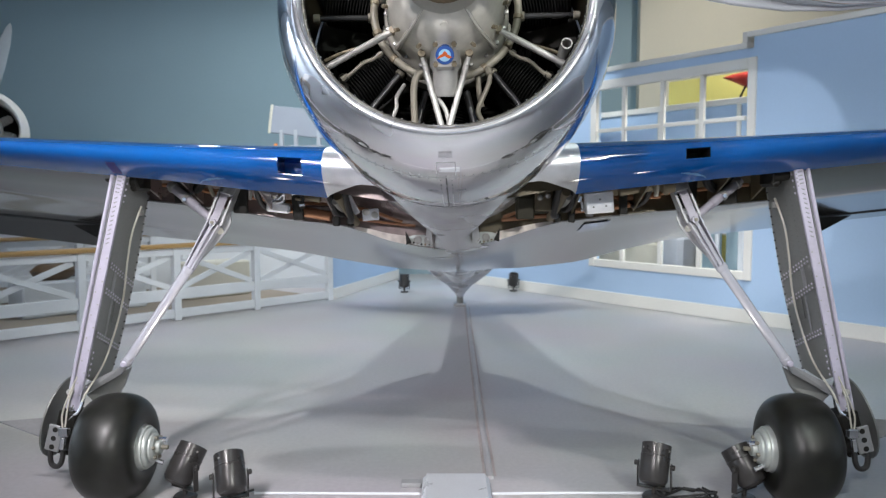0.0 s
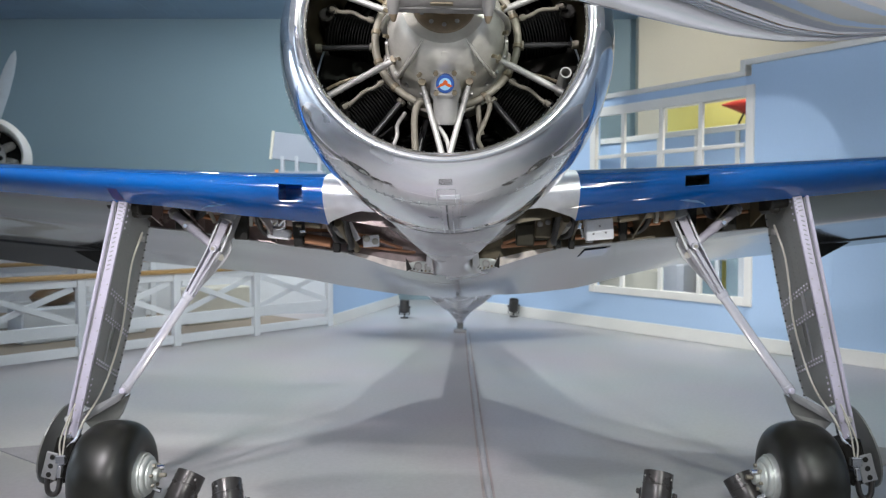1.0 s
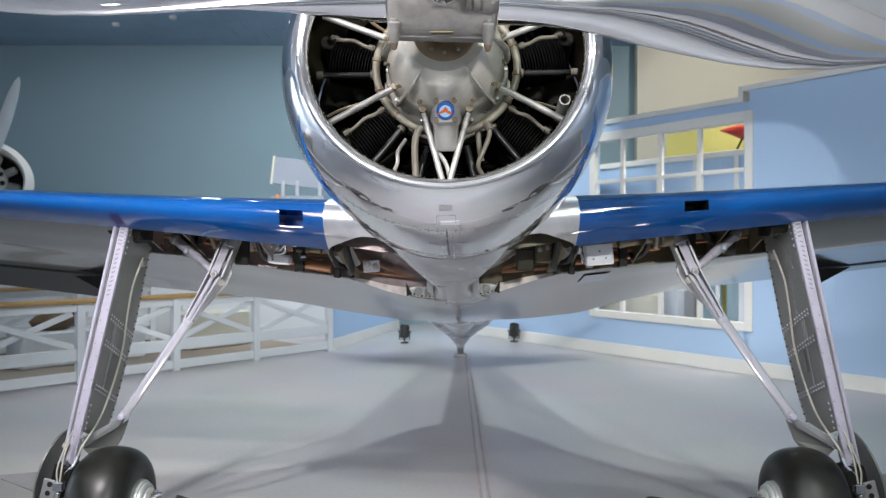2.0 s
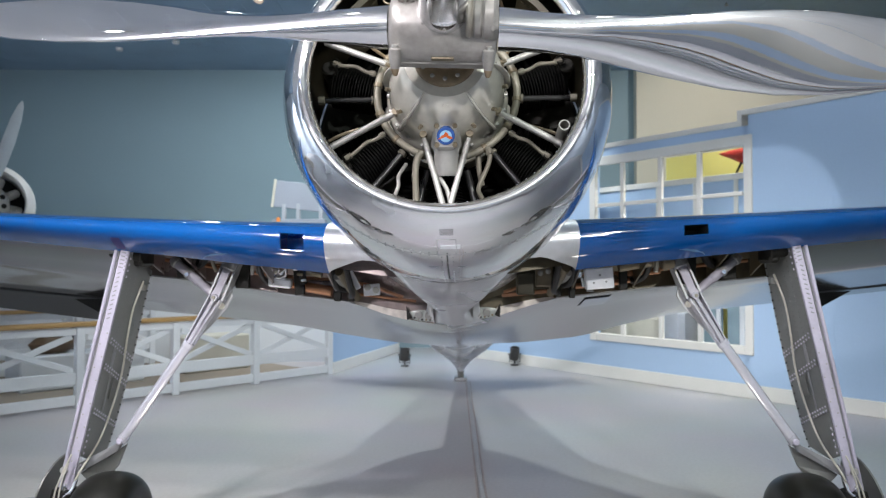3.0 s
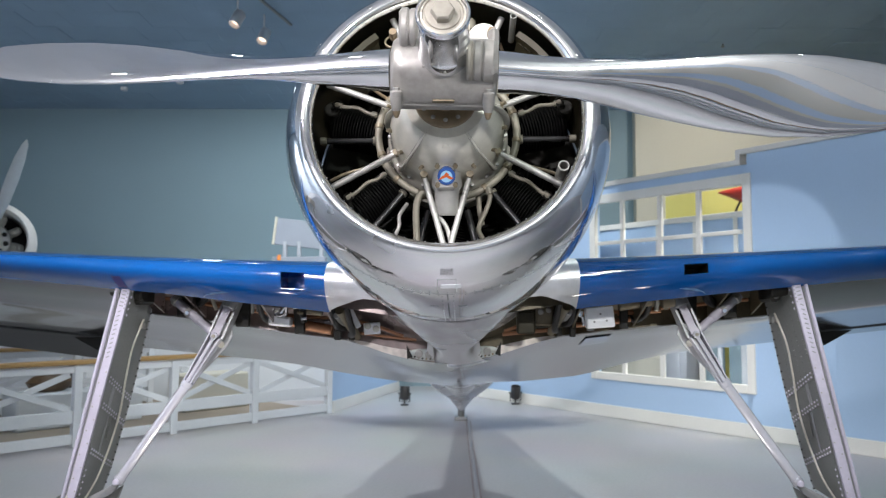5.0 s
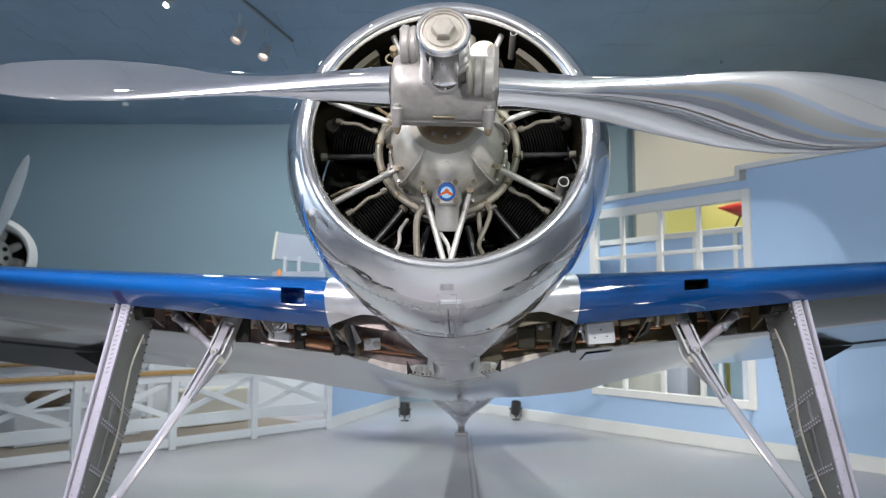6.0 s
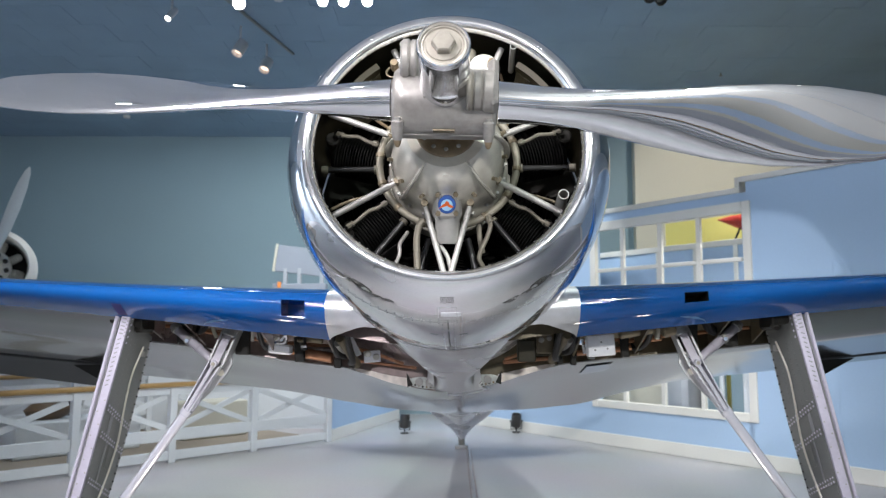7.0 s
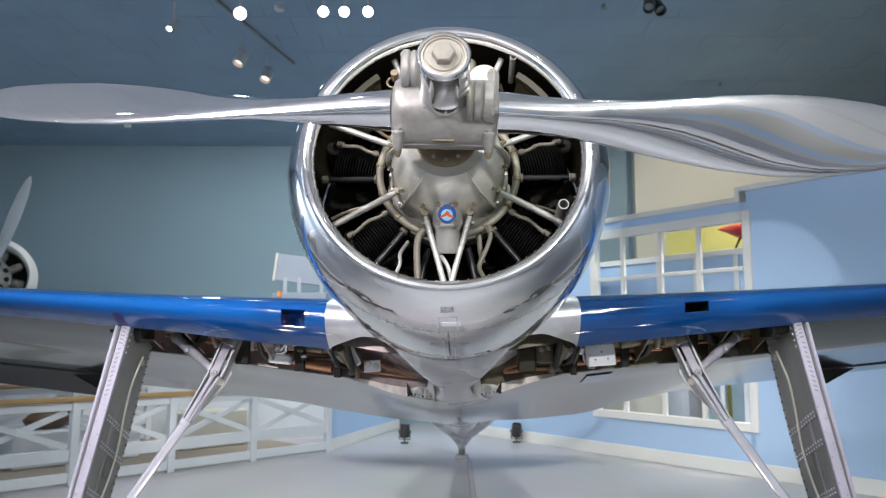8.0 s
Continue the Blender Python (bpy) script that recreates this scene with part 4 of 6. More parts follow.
        for dx in (-0.02, 0.02):
            part("round_lamp", dots([wl(0.46 + dx, 0.72, 0.11)], 0.015, n=12, normal=(0, -1, -0.2)), M_TUBE, eb)
        fit("ledge", 0.40, 0.95, 0.055, (0.30, 0.02, 0.02), M_COPPER, -5)
        fit("clamp", 0.635, 0.72, 0.07, (0.03, 0.03, 0.035), M_CHROME, 15)
        fit("clamp", 0.65, 0.72, 0.03, (0.02, 0.03, 0.05), M_CHROME, -12)
        fit("well_post", 0.61, 0.85, 0.07, (0.03, 0.03, 0.2), M_DARK, 4)
        fit("well_post", 0.69, 0.75, 0.02, (0.035, 0.03, 0.08), M_GREYMETAL, 3)
        fit("ledge", 0.95, 0.92, 0.07, (0.22, 0.02, 0.02), M_COPPER, -4)
        fit("well_post", 0.86, 0.8, 0.08, (0.04, 0.03, 0.2), M_DARK, 0)
        for k in range(4):
            fit("clamp", 1.02 + 0.045 * k, 0.72, 0.06 + 0.03 * rng.random(), (0.02, 0.03, 0.04 + 0.04 * rng.random()), M_BRONZE if k % 2 else M_PIPE, rng.uniform(-20, 20))
        fit("well_post", 1.17, 0.75, 0.08, (0.10, 0.03, 0.22), M_DARK, 2)
        part("inspection_slot", loft([[wing_point(1, x, *LO[k], True) - Vector((0, 0, 0.006)) for k in (14, 15, 16)] for x in (0.70, 0.74, 0.79, 0.84)], wrap=False), M_BLUE, wing, "narrow blue inspection slot")
    for x, w in ((0.53, 0.03), (1.40, 0.07)):
        fit("well_post", x, 0.88, 0.09, (w, 0.02, 0.20), M_DARK, rng.uniform(-8, 8))

# keel between the wheel wells: round behind the cowl, narrow between the wells, flared into the belly
k0, k1, k2 = Vector((0, 0.655, 1.402)), wing_point(1, 0.0, *LO[13], True), wing_point(1, 0.0, *LO[14], True)
rows = []
for i in range(15):
    f = i / 14
    hw = 0.066 + 0.21 * max(0.0, 1 - f / 0.62) + 0.07 * max(0.0, (f - 0.7) / 0.3) ** 2
    g = min(1.0, max(0.0, (f - 0.72) / 0.14))
    c = k0.lerp(k1, f / 0.86) if f < 0.86 else k1.lerp(k2, (f - 0.86) / 0.14)
    row = []
    for w, up in ((0.0, 0.0), (0.4 * hw, 0.0), (0.75 * hw, 0.003), (0.93 * hw, 0.009), (hw + 0.006, 0.022), (hw + 0.018, 0.05), (hw + 0.034, 0.09), (hw + 0.05, 0.13), (hw + 0.06, 0.17)):
        flat = wing_point(1, w, *LO[13 if f < 0.93 else 14], True) - (k1 if f < 0.93 else k2) - Vector((0, 0, 0.003))
        row.append(c + Vector((w, 0, up + (1 - f) * w * w / 1.1)).lerp(flat, g))
    rows.append([Vector((-p.x, p.y, p.z)) for p in row[:0:-1]] + row)
part("keel", loft(rows, wrap=False), M_SKIN, plane, "silver keel skin between the wheel wells")
part("keel_seam", loft([[wing_point(1, x, *LO[15], True) - Vector((0, 0, 0.001)), wing_point(1, x, *LO[15], True) + Vector((0, 0.006, -0.0028))] for x in (-0.12, -0.06, 0.0, 0.06, 0.12)], wrap=False), M_GREYMETAL, plane)

# ---- engine ----
def nose_r(s):
    """Radius of the round nose case at a station behind the propeller."""
    q = min(1.0, max(0.0, (0.2 - s) / 0.29))
    return 0.094 + 0.114 * math.sqrt(1 - q ** 2.4) if s > -0.08 else 0.094


engine = part("engine", lathe([(0.36, 0.0), (0.36, 0.235), (0.30, 0.235), (0.285, 0.222), (0.22, 0.222), (0.20, 0.214), (0.19, 0.209)] + [(q, nose_r(q)) for q in (0.16, 0.13, 0.10, 0.07, 0.04, 0.01, -0.02, -0.04, -0.06, -0.073, -0.08)] + [(-0.08, 0.0)], AX, 64), M_CRANK, plane, "grey painted radial engine with black finned cylinders")
# raised ribs on the nose case
for a in (-150, -92, -42, 42, 92, 150):
    da = -26.7 if abs(a) == 42 else -14
    rows = []
    for s, hw, up in ((-0.076, 0.005, 0.010), (-0.05, 0.006, 0.016), (-0.02, 0.0065, 0.019), (0.02, 0.0065, 0.020), (0.06, 0.007, 0.021), (0.10, 0.0075, 0.021), (0.15, 0.0085, 0.020), (0.185, 0.011, 0.018), (0.195, 0.011, 0.002)):
        ac = a + math.copysign(da, a) * (s - 0.07) * 3
        r = nose_r(s)
        wa = math.degrees(hw / r)
        rows.append([P(ac + wa * q, r + up * h - 0.004 * (h == 0), s) for q, h in ((-1, 0), (-0.8, 0.75), (-0.35, 1), (0.35, 1), (0.8, 0.75), (1, 0))])
    bm = loft(rows, wrap=False)
    part("nose_rib", bm, M_CRANK, engine)
# flange bolts
for k in range(22):
    part("flange_bolt", dots([P(360 * (k + 0.5) / 22, 0.212, 0.195)], 0.0085, n=8, normal=-AFT), M_TUBE, engine)
for a in range(-155, 180, 26):
    b = rod(P(a, 0.185, 0.07), P(a, 0.212, 0.045), 0.007, n=8)
    part("stud", b, M_BRONZE, engine)
# thrust plate, oily brown
part("thrust_plate", lathe([(-0.075, 0.105), (-0.088, 0.103), (-0.095, 0.092), (-0.095, 0.05), (-0.12, 0.045), (-0.27, 0.043)], AX, 40), M_RUSTY, engine, "oily brown thrust bearing plate")
for k in range(12):
    part("plate_bolt", dots([P(360 * k / 12, 0.082, -0.095)], 0.008, n=8, normal=-AFT), M_TUBE, engine)
# sump with the maker's badge
sump = part("sump", lathe([(0, 0.0), (0, 0.036), (0.012, 0.042), (0.085, 0.043), (0.10, 0.052), (0.11, 0.052), (0.15, 0.047), (0.155, 0.0)], along(P(0, 0.335, 0.125), P(0, 0.18, 0.07)), 28), M_TUBE, engine)
bm = box(P(0, 0.226, 0.050), (0.070, 0.084, 0.044), Matrix.Rotation(-TILT + radians(-70), 4, "X"), 0.01)
part("badge_housing", bm, M_TUBE, sump)
BN = (P(0, 0.2, 0.02) - P(0, 0.175, 0.055)).normalized()
BC = P(0, 0.232, 0.020)
bm = along(BC, BC + BN)
part("badge_rim", lathe([(-0.02, 0.030), (0.004, 0.030), (0.006, 0.028), (0.006, 0.0)], bm, 32), M_BADGE_BLUE, sump, "round blue enamel badge")
part("badge_field", lathe([(0.0055, 0.020), (0.0075, 0.020), (0.0075, 0.0)], bm, 32), M_BADGE_SKY, sump)
bird = bmesh.new()
for pts in (((-0.024, 0.009), (-0.006, 0.004), (0.004, 0.0), (-0.002, -0.006), (-0.014, -0.001)), ((0.002, 0.003), (0.012, 0.008), (0.021, 0.005), (0.012, -0.001), (0.004, -0.004)), ((-0.006, 0.0), (0.004, 0.002), (0.008, -0.006), (0.0, -0.012), (-0.006, -0.006))):
    plate([bm @ Vector((x * 1.12, -y * 1.25, 0.0078)) for x, y in pts], 0.001, BN, bird)
part("badge_emblem", bird, M_BADGE_RED, sump, "plain orange emblem shape", smooth=False)
for dx, du in ((-0.03, 0.03), (0.03, 0.03), (-0.03, -0.034), (0.03, -0.034)):
    p = bm @ Vector((dx, -du, -0.004))
    part("badge_bolt", rod(p - BN * 0.006, p + BN * 0.012, 0.009, n=6), M_BRONZE, sump)
part("oil_lug", pipe([P(0, 0.15, 0.0), P(0, 0.178, 0.03), P(0, 0.185, 0.045)], 0.012, 8), M_CRANK, engine)
part("oil_plug", rod(P(0, 0.13, -0.03), P(0, 0.16, -0.045), 0.014, n=12, bev=0.003), M_CRANK, engine)
# ignition ring with its clips
bm = bmesh.new()
rows = []
for k in range(96):
    a = 360 * k / 96
    c = P(a, 0.252, 0.175)
    d = (P(a, 0.3, 0.175) - c).normalized()
    rows.append([c + 0.0138 * (math.cos(2 * math.pi * j / 12) * d + math.sin(2 * math.pi * j / 12) * AFT) for j in range(12)])
loft(rows + [rows[0]], bm)
bmesh.ops.remove_doubles(bm, verts=bm.verts, dist=1e-5)
harness = part("ignition_ring", bm, M_RING, engine, "tarnished metal ignition ring")
for k in range(14):
    a = -180 + 360 * k / 14 + 6
    c = P(a, 0.252, 0.175)
    t = (P(a + 4, 0.252, 0.175) - P(a - 4, 0.252, 0.175)).normalized()
    part("ring_clip", rod(c - t * 0.009, c + t * 0.009, 0.0165, n=14, bev=0.002), M_BRONZE, harness)

# cylinders: front row and rear row, each a barrel with fins and a rocker box
def cylinder(a, s, near):
    r0, r1 = 0.22, 0.455 if near else 0.50
    o, e = P(a, r0, s), P(a, r1, s)
    prof_c, h = [(0, 0.05), (0.02, 0.058)], 0.025
    n = 18 if near else 9
    step = (r1 - r0 - 0.04) / n
    for k in range(n):
        rf = 0.082 if k > 2 else 0.072
        prof_c += [(h, 0.058), (h + step * 0.15, rf), (h + step * 0.5, rf), (h + step * 0.65, 0.058)]
        h += step
    prof_c += [(h, 0.07), (h + 0.015, 0.05), (h + 0.015, 0)]
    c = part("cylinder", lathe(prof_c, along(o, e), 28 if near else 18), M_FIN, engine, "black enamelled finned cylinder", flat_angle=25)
    return c


ANG = [0, 51.4, -51.4, 102.9, -102.9, 154.3, -154.3]
for a in ANG:
    cylinder(a, 0.31, True)
for a in (25.7, -25.7, 77.1, -77.1, 128.6, -128.6, 180):
    cylinder(a, 0.49, False)
for a in ANG:
    g = 1 if a >= 0 else -1
    if a == 0:
        continue
    # rocker box on the cylinder's head
    c = P(a + g * 3, 0.455, 0.25)
    part("rocker_box", rod(c - AFT * 0.04, c + AFT * 0.05, 0.028, n=16, bev=0.006), M_DARK, engine)
    # push-rod tube, black with a pale collar
    d0, d1 = P(a - g * 14.6, 0.262, 0.215), P(a - g * 14.6, 0.47, 0.20)
    tube = part("push_rod_tube", rod(d0, d1, 0.0108, n=14), M_FINTUBE, engine)
    part("tube_collar", rod(d0, d0.lerp(d1, 0.07), 0.017, n=14, bev=0.002), M_RING, tube)
    part("tube_collar", rod(d0.lerp(d1, 0.88), d1, 0.015, n=14, bev=0.003), M_RING, tube)
    # bright brace from the nose case to the cowl
    off = 0.3 if abs(a) > 150 else 9.0
    b0, b1 = P(a + g * off, 0.205, 0.12), P(a + g * off, 0.470, 0.09 if abs(a) > 150 else 0.12)
    brace = part("cowl_brace", rod(b0.lerp(b1, 0.12), b1, 0.0118, n=14), M_TUBE, engine, "bright aluminium cowl brace")
    part("brace_end", rod(b0, b0.lerp(b1, 0.30), 0.0095, 0.0105, n=10), M_TUBE, brace)
    part("brace_bolt", rod(b0 - AFT * 0.016, b0 + AFT * 0.008, 0.013, n=8), M_BRONZE, brace)
    part("brace_rivets", dots([b0.lerp(b1, q) - AFT * 0.0105 for q in (0.16, 0.22, 0.28)], 0.005, n=6, normal=-AFT), M_TUBE, brace)
    # ignition lead: braided tube with a nut at each end, to the plug on the head
    e0, e1 = P(a + g * 3.5, 0.268, 0.175), P(a + g * 4.5, 0.43, 0.19)
    mid = e0.lerp(e1, 0.5) + UPV * 0.008 - AFT * 0.004
    lead = part("ignition_lead", pipe([e0, e0.lerp(e1, 0.25), mid, e1.lerp(e0, 0.2), e1], 0.0072, 10), M_RING, engine)
    part("lead_nut", rod(e0.lerp(e1, 0.03), e0.lerp(e1, 0.14), 0.0115, n=8), M_RING, lead)
    part("lead_nut", rod(e1.lerp(e0, 0.12), e1 + (e1 - e0) * 0.04, 0.0115, n=8), M_RING, lead)
    part("plug_ring", lathe([(0, 0.013), (0.006, 0.018), (0.012, 0.013)], along(e1, e1 - AFT), 16, close=True), M_DARK, lead)
# V-shaped brace, drain pipes and bent leads at the bottom
for g in (-1, 1):
    b0, b1 = P(g * 22, 0.212, 0.10), P(g * 1.0, 0.465, 0.10)
    brace = part("cowl_brace", rod(b0.lerp(b1, 0.1), b1, 0.0105, n=14), M_TUBE, engine, "bright aluminium cowl brace")
    part("brace_end", rod(b0, b0.lerp(b1, 0.32), 0.0085, 0.010, n=10), M_TUBE, brace)
    part("brace_bolt", rod(b0 - AFT * 0.016, b0 + AFT * 0.008, 0.013, n=8), M_BRONZE, brace)
    part("brace_rivets", dots([b0.lerp(b1, q) - AFT * 0.0095 for q in (0.15, 0.21, 0.27)], 0.005, n=6, normal=-AFT), M_TUBE, brace)
    d0, d1 = P(g * 13.5, 0.30, 0.2), P(g * 13.5, 0.47, 0.2)
    part("push_rod_tube", rod(d0, d1, 0.0125, n=14), M_FINTUBE, engine)
part("drain_pipe", pipe([P(-12, 0.265, 0.13), P(-16, 0.262, 0.125), P(-20, 0.275, 0.12), P(-19, 0.33, 0.13), P(-13, 0.46, 0.15)], 0.012, 10), M_RING, engine)
part("drain_pipe", pipe([P(-9, 0.29, 0.12), P(-6, 0.33, 0.115), P(0, 0.385, 0.115), P(2, 0.45, 0.12)], 0.008, 10), M_TUBE, engine)
part("drain_pipe", pipe([P(-29, 0.30, 0.2), P(-28, 0.36, 0.17), P(-25, 0.40, 0.16), P(-25, 0.46, 0.17)], 0.007, 10), M_TUBE, engine)
bent = part("bent_lead", pipe([P(33, 0.26, 0.16), P(30, 0.30, 0.15), P(24, 0.335, 0.15), P(16.5, 0.385, 0.16), P(17, 0.42, 0.18), P(18, 0.46, 0.2)], 0.0085, 10), M_RING, engine)
part("lead_nut", rod(P(32.5, 0.268, 0.155), P(31, 0.292, 0.15), 0.012, n=8), M_RING, bent)
part("bent_lead", pipe([P(28, 0.235, 0.2), P(22, 0.30, 0.2), P(20, 0.36, 0.22)], 0.010, 10), M_RING, engine)
part("primer_pipe", pipe([P(-70, 0.30, 0.23), P(-70, 0.40, 0.22), P(-68, 0.46, 0.2)], 0.006, 8), M_BRONZE, engine)
part("primer_pipe", pipe([P(70, 0.30, 0.23), P(70, 0.40, 0.22), P(68, 0.46, 0.2)], 0.006, 8), M_BRONZE, engine)
# open pipe stubs beside the lip
for a, r in ((64, 0.44), (148.5, 0.462), (-158.6, 0.444)):
    m = along(P(a, r, 0.03), P(a, r, 0.2))
    rr = 0.019 if a == 64 else 0.012
    part("pipe_stub", lathe([(0.1, rr * 0.78), (0, rr * 0.78), (0, rr), (0.16, rr)], m, 20), M_TUBE, engine, "open-ended pipe stub")
# small fittings in the upper half
part("clip_ring", pipe([P(-149 + 3.6 * math.sin(k * 0.6), 0.395 + 0.022 * math.cos(k * 0.6), 0.10) for k in range(11)], 0.004, 8, smooth_steps=2), M_BRONZE, engine)
for a in (-133, 133):
    part("baffle", plate([P(a - 12, 0.455, 0.16), P(a + 12, 0.455, 0.16), P(a + 10, 0.40, 0.3), P(a - 10, 0.40, 0.3)], 0.004, -UPV), M_COWLIN, engine, smooth=False)
part("magneto_bracket", box(P(166, 0.40, 0.16), (0.12, 0.03, 0.07), Matrix.Rotation(-TILT, 4, "X"), 0.006), M_RING, engine)
for q in (-166, 172):
    part("oil_line", pipe([P(q, 0.28, 0.2), P(q + 2, 0.36, 0.15), P(q - 4, 0.44, 0.16)], 0.009, 8), M_BRONZE, engine)

# upper half: air duct mouths, small plate with bolts, hoses and an oil filter
for a, r in ((-141, 0.36), (141, 0.36)):
    part("intake_mouth", lathe([(0.0, 0.030), (0.012, 0.036), (0.05, 0.034), (0.05, 0.028), (0.012, 0.029)], along(P(a, r, 0.16), P(a, r, 0.3)), 20, close=True), M_RUSTY, engine)
tp_ = part("bolted_plate", box(P(162, 0.405, 0.13), (0.085, 0.012, 0.06), Matrix.Rotation(-TILT, 4, "X"), 0.003), M_TUBE, engine, "small bolted aluminium plate", smooth=False)
for dx in (-0.03, 0.03):
    part("plate_bolt", dots([P(162, 0.405, 0.122) + Vector((dx, 0, 0.015))], 0.006, n=8, normal=-AFT), M_RUSTY, tp_)
part("oil_filter", rod(P(168, 0.39, 0.12), P(170, 0.44, 0.12), 0.03, n=18, bev=0.005), M_RING, engine)
for q in (-170, -143, -128, 128, 136, 152):
    part("oil_line", pipe([P(q, 0.27, 0.24), P(q + 3, 0.34, 0.19), P(q - 3, 0.40, 0.21), P(q + 2, 0.46, 0.24)], 0.0065, 8), M_BRONZE if q % 4 else M_RUSTY, engine)
for a in (-125, 125):
    part("lip_channel", loft([[P(a + math.copysign(k * 3.2, a), r, s) for r, s in ((0.452, 0.085), (0.43, 0.09), (0.43, 0.12))] for k in range(7)], wrap=False), M_COWLIN, engine, "dark olive inner channel of the cowl")

# ---- propeller ----
HS, HU = -0.27, 0.0
PROLL = radians(2.1)


def H(x, s, u):
    """Propeller frame: turned a little about the thrust line."""
    return L(x * math.cos(PROLL) + u * math.sin(PROLL) + 0.001, HS + s, HU + u * math.cos(PROLL) - x * math.sin(PROLL))




def across(x0, s, u):
    return along(H(x0, s, u), H(x0 + 1, s, u))


propeller = part("propeller", lathe([(-0.158, 0.0), (-0.158, 0.085), (-0.154, 0.098), (-0.144, 0.106), (-0.12, 0.108), (-0.06, 0.108), (0.06, 0.108), (0.12, 0.108), (0.144, 0.106), (0.154, 0.098), (0.158, 0.085), (0.158, 0.0)], across(0, 0, -0.016), 40), M_HUBM, plane, "two-bladed polished metal propeller with grey hub", flat_angle=45)
# squared rear half and front web of the hub
part("hub_body", box(H(0, 0.03, -0.015), (0.31, 0.13, 0.13), Matrix.Rotation(-TILT, 4, "X") @ Matrix.Rotation(PROLL, 4, "Y"), 0.03), M_HUBM, propeller)
part("hub_lip", box(H(0.0, 0.008, -0.122), (0.29, 0.03, 0.010), Matrix.Rotation(-TILT, 4, "X") @ Matrix.Rotation(PROLL, 4, "Y"), 0.003), M_HUBM, propeller, "stained lower lip")
part("name_bar", box(H(0.002, -0.026, -0.1225), (0.066, 0.014, 0.006), Matrix.Rotation(-TILT, 4, "X") @ Matrix.Rotation(PROLL, 4, "Y"), 0.001), M_BRONZE, propeller)
for x in (-0.137, 0.137):
    m = along(H(x, -0.062, -0.108), H(x * 1.0, -0.01, -0.175))
    part("clamp_bolt", lathe([(0, 0), (0, 0.013), (0.004, 0.018), (0.03, 0.0185), (0.055, 0.014), (0.068, 0.010), (0.068, 0)], m, 18), M_HUBM, propeller)
    part("bolt_tip", lathe([(0.060, 0.0132), (0.076, 0.0088), (0.082, 0.005), (0.082, 0)], m, 16), M_RUSTY, propeller)
    part("bolt_head", rod(m @ Vector((0, 0, -0.008)), m @ Vector((0, 0, 0.002)), 0.0105, n=6), M_TUBE, propeller)
# pitch cylinder on the nose with its bolt
CA = along(H(0.004, -0.30, 0.0), H(0.004, 0.0, 0.0))
cyl = part("pitch_cylinder", lathe([(0.016, 0.0), (0.016, 0.0655), (0.003, 0.067), (0.0, 0.0695), (0.002, 0.0735), (0.008, 0.0755), (0.022, 0.0755), (0.026, 0.0725), (0.15, 0.0735), (0.165, 0.0765), (0.19, 0.078), (0.215, 0.0765), (0.235, 0.070), (0.25, 0.060), (0.27, 0.052)], CA, 64), M_CHROME, propeller, "bright chromed pitch cylinder")
part("end_cap", lathe([(0.0155, 0.0648), (0.010, 0.0635), (0.008, 0.058), (0.012, 0.0555), (0.012, 0.050), (0.008, 0.048), (0.007, 0.0)], CA, 48), M_CAP, cyl, "dull tan steel end cap")
part("cap_nut", lathe([(0.008, 0.033), (-0.010, 0.033), (-0.014, 0.029), (-0.014, 0)], CA, 6), M_CAP, cyl, "large hexagonal nut", smooth=False)
part("oil_seal", lathe([(0.236, 0.058), (0.244, 0.072), (0.256, 0.074), (0.268, 0.05)], CA, 40), M_RUST, propeller)
# counterweight arms either side
def disc(name, x0, x1, s, u, r, mat, bev=0.006):
    w = x1 - x0
    return part(name, lathe([(0, 0), (0, r - bev), (bev, r), (w - bev, r), (w, r - bev), (w, 0)], across(x0, s, u), 40), mat, propeller)


disc("counterweight", -0.131, -0.104, -0.10, 0.076, 0.062, M_HUBM)
disc("counterweight_cap", -0.104, -0.082, -0.10, 0.076, 0.060, M_HUBM)
disc("counterweight", 0.116, 0.152, -0.10, -0.028, 0.062, M_HUBM)
disc("counterweight_cap", 0.088, 0.116, -0.10, -0.028, 0.060, M_HUBM)
disc("counterweight_cap", 0.068, 0.088, -0.10, -0.028, 0.060, M_CAP)
part("arm", box(H(0.146, -0.055, -0.01), (0.032, 0.17, 0.155), Matrix.Rotation(-TILT, 4, "X") @ Matrix.Rotation(PROLL, 4, "Y"), 0.02), M_HUBM, propeller)
part("arm", box(H(-0.10, -0.07, 0.05), (0.03, 0.06, 0.16), Matrix.Rotation(-TILT, 4, "X") @ Matrix.Rotation(PROLL, 4, "Y"), 0.012), M_HUBM, propeller)
part("arm", box(H(-0.055, -0.07, 0.0), (0.022, 0.07, 0.12), Matrix.Rotation(-TILT, 4, "X") @ Matrix.Rotation(PROLL, 4, "Y"), 0.01), M_HUBM, propeller)
part("weight_disc", lathe([(0, 0), (0, 0.04), (0.006, 0.046), (0.03, 0.046), (0.03, 0)], along(H(0.118, 0.0, 0.125), H(0.118, 0.1, 0.125)), 32), M_WHITE2, propeller, "pale counterweight disc")
part("arm_bolt", rod(H(0.142, -0.03, 0.10), H(0.142, -0.07, 0.095), 0.014, n=6), M_RUSTY, propeller)
part("arm_bolt", rod(H(-0.165, 0.02, 0.12), H(-0.165, -0.02, 0.12), 0.012, n=8), M_RUSTY, propeller)


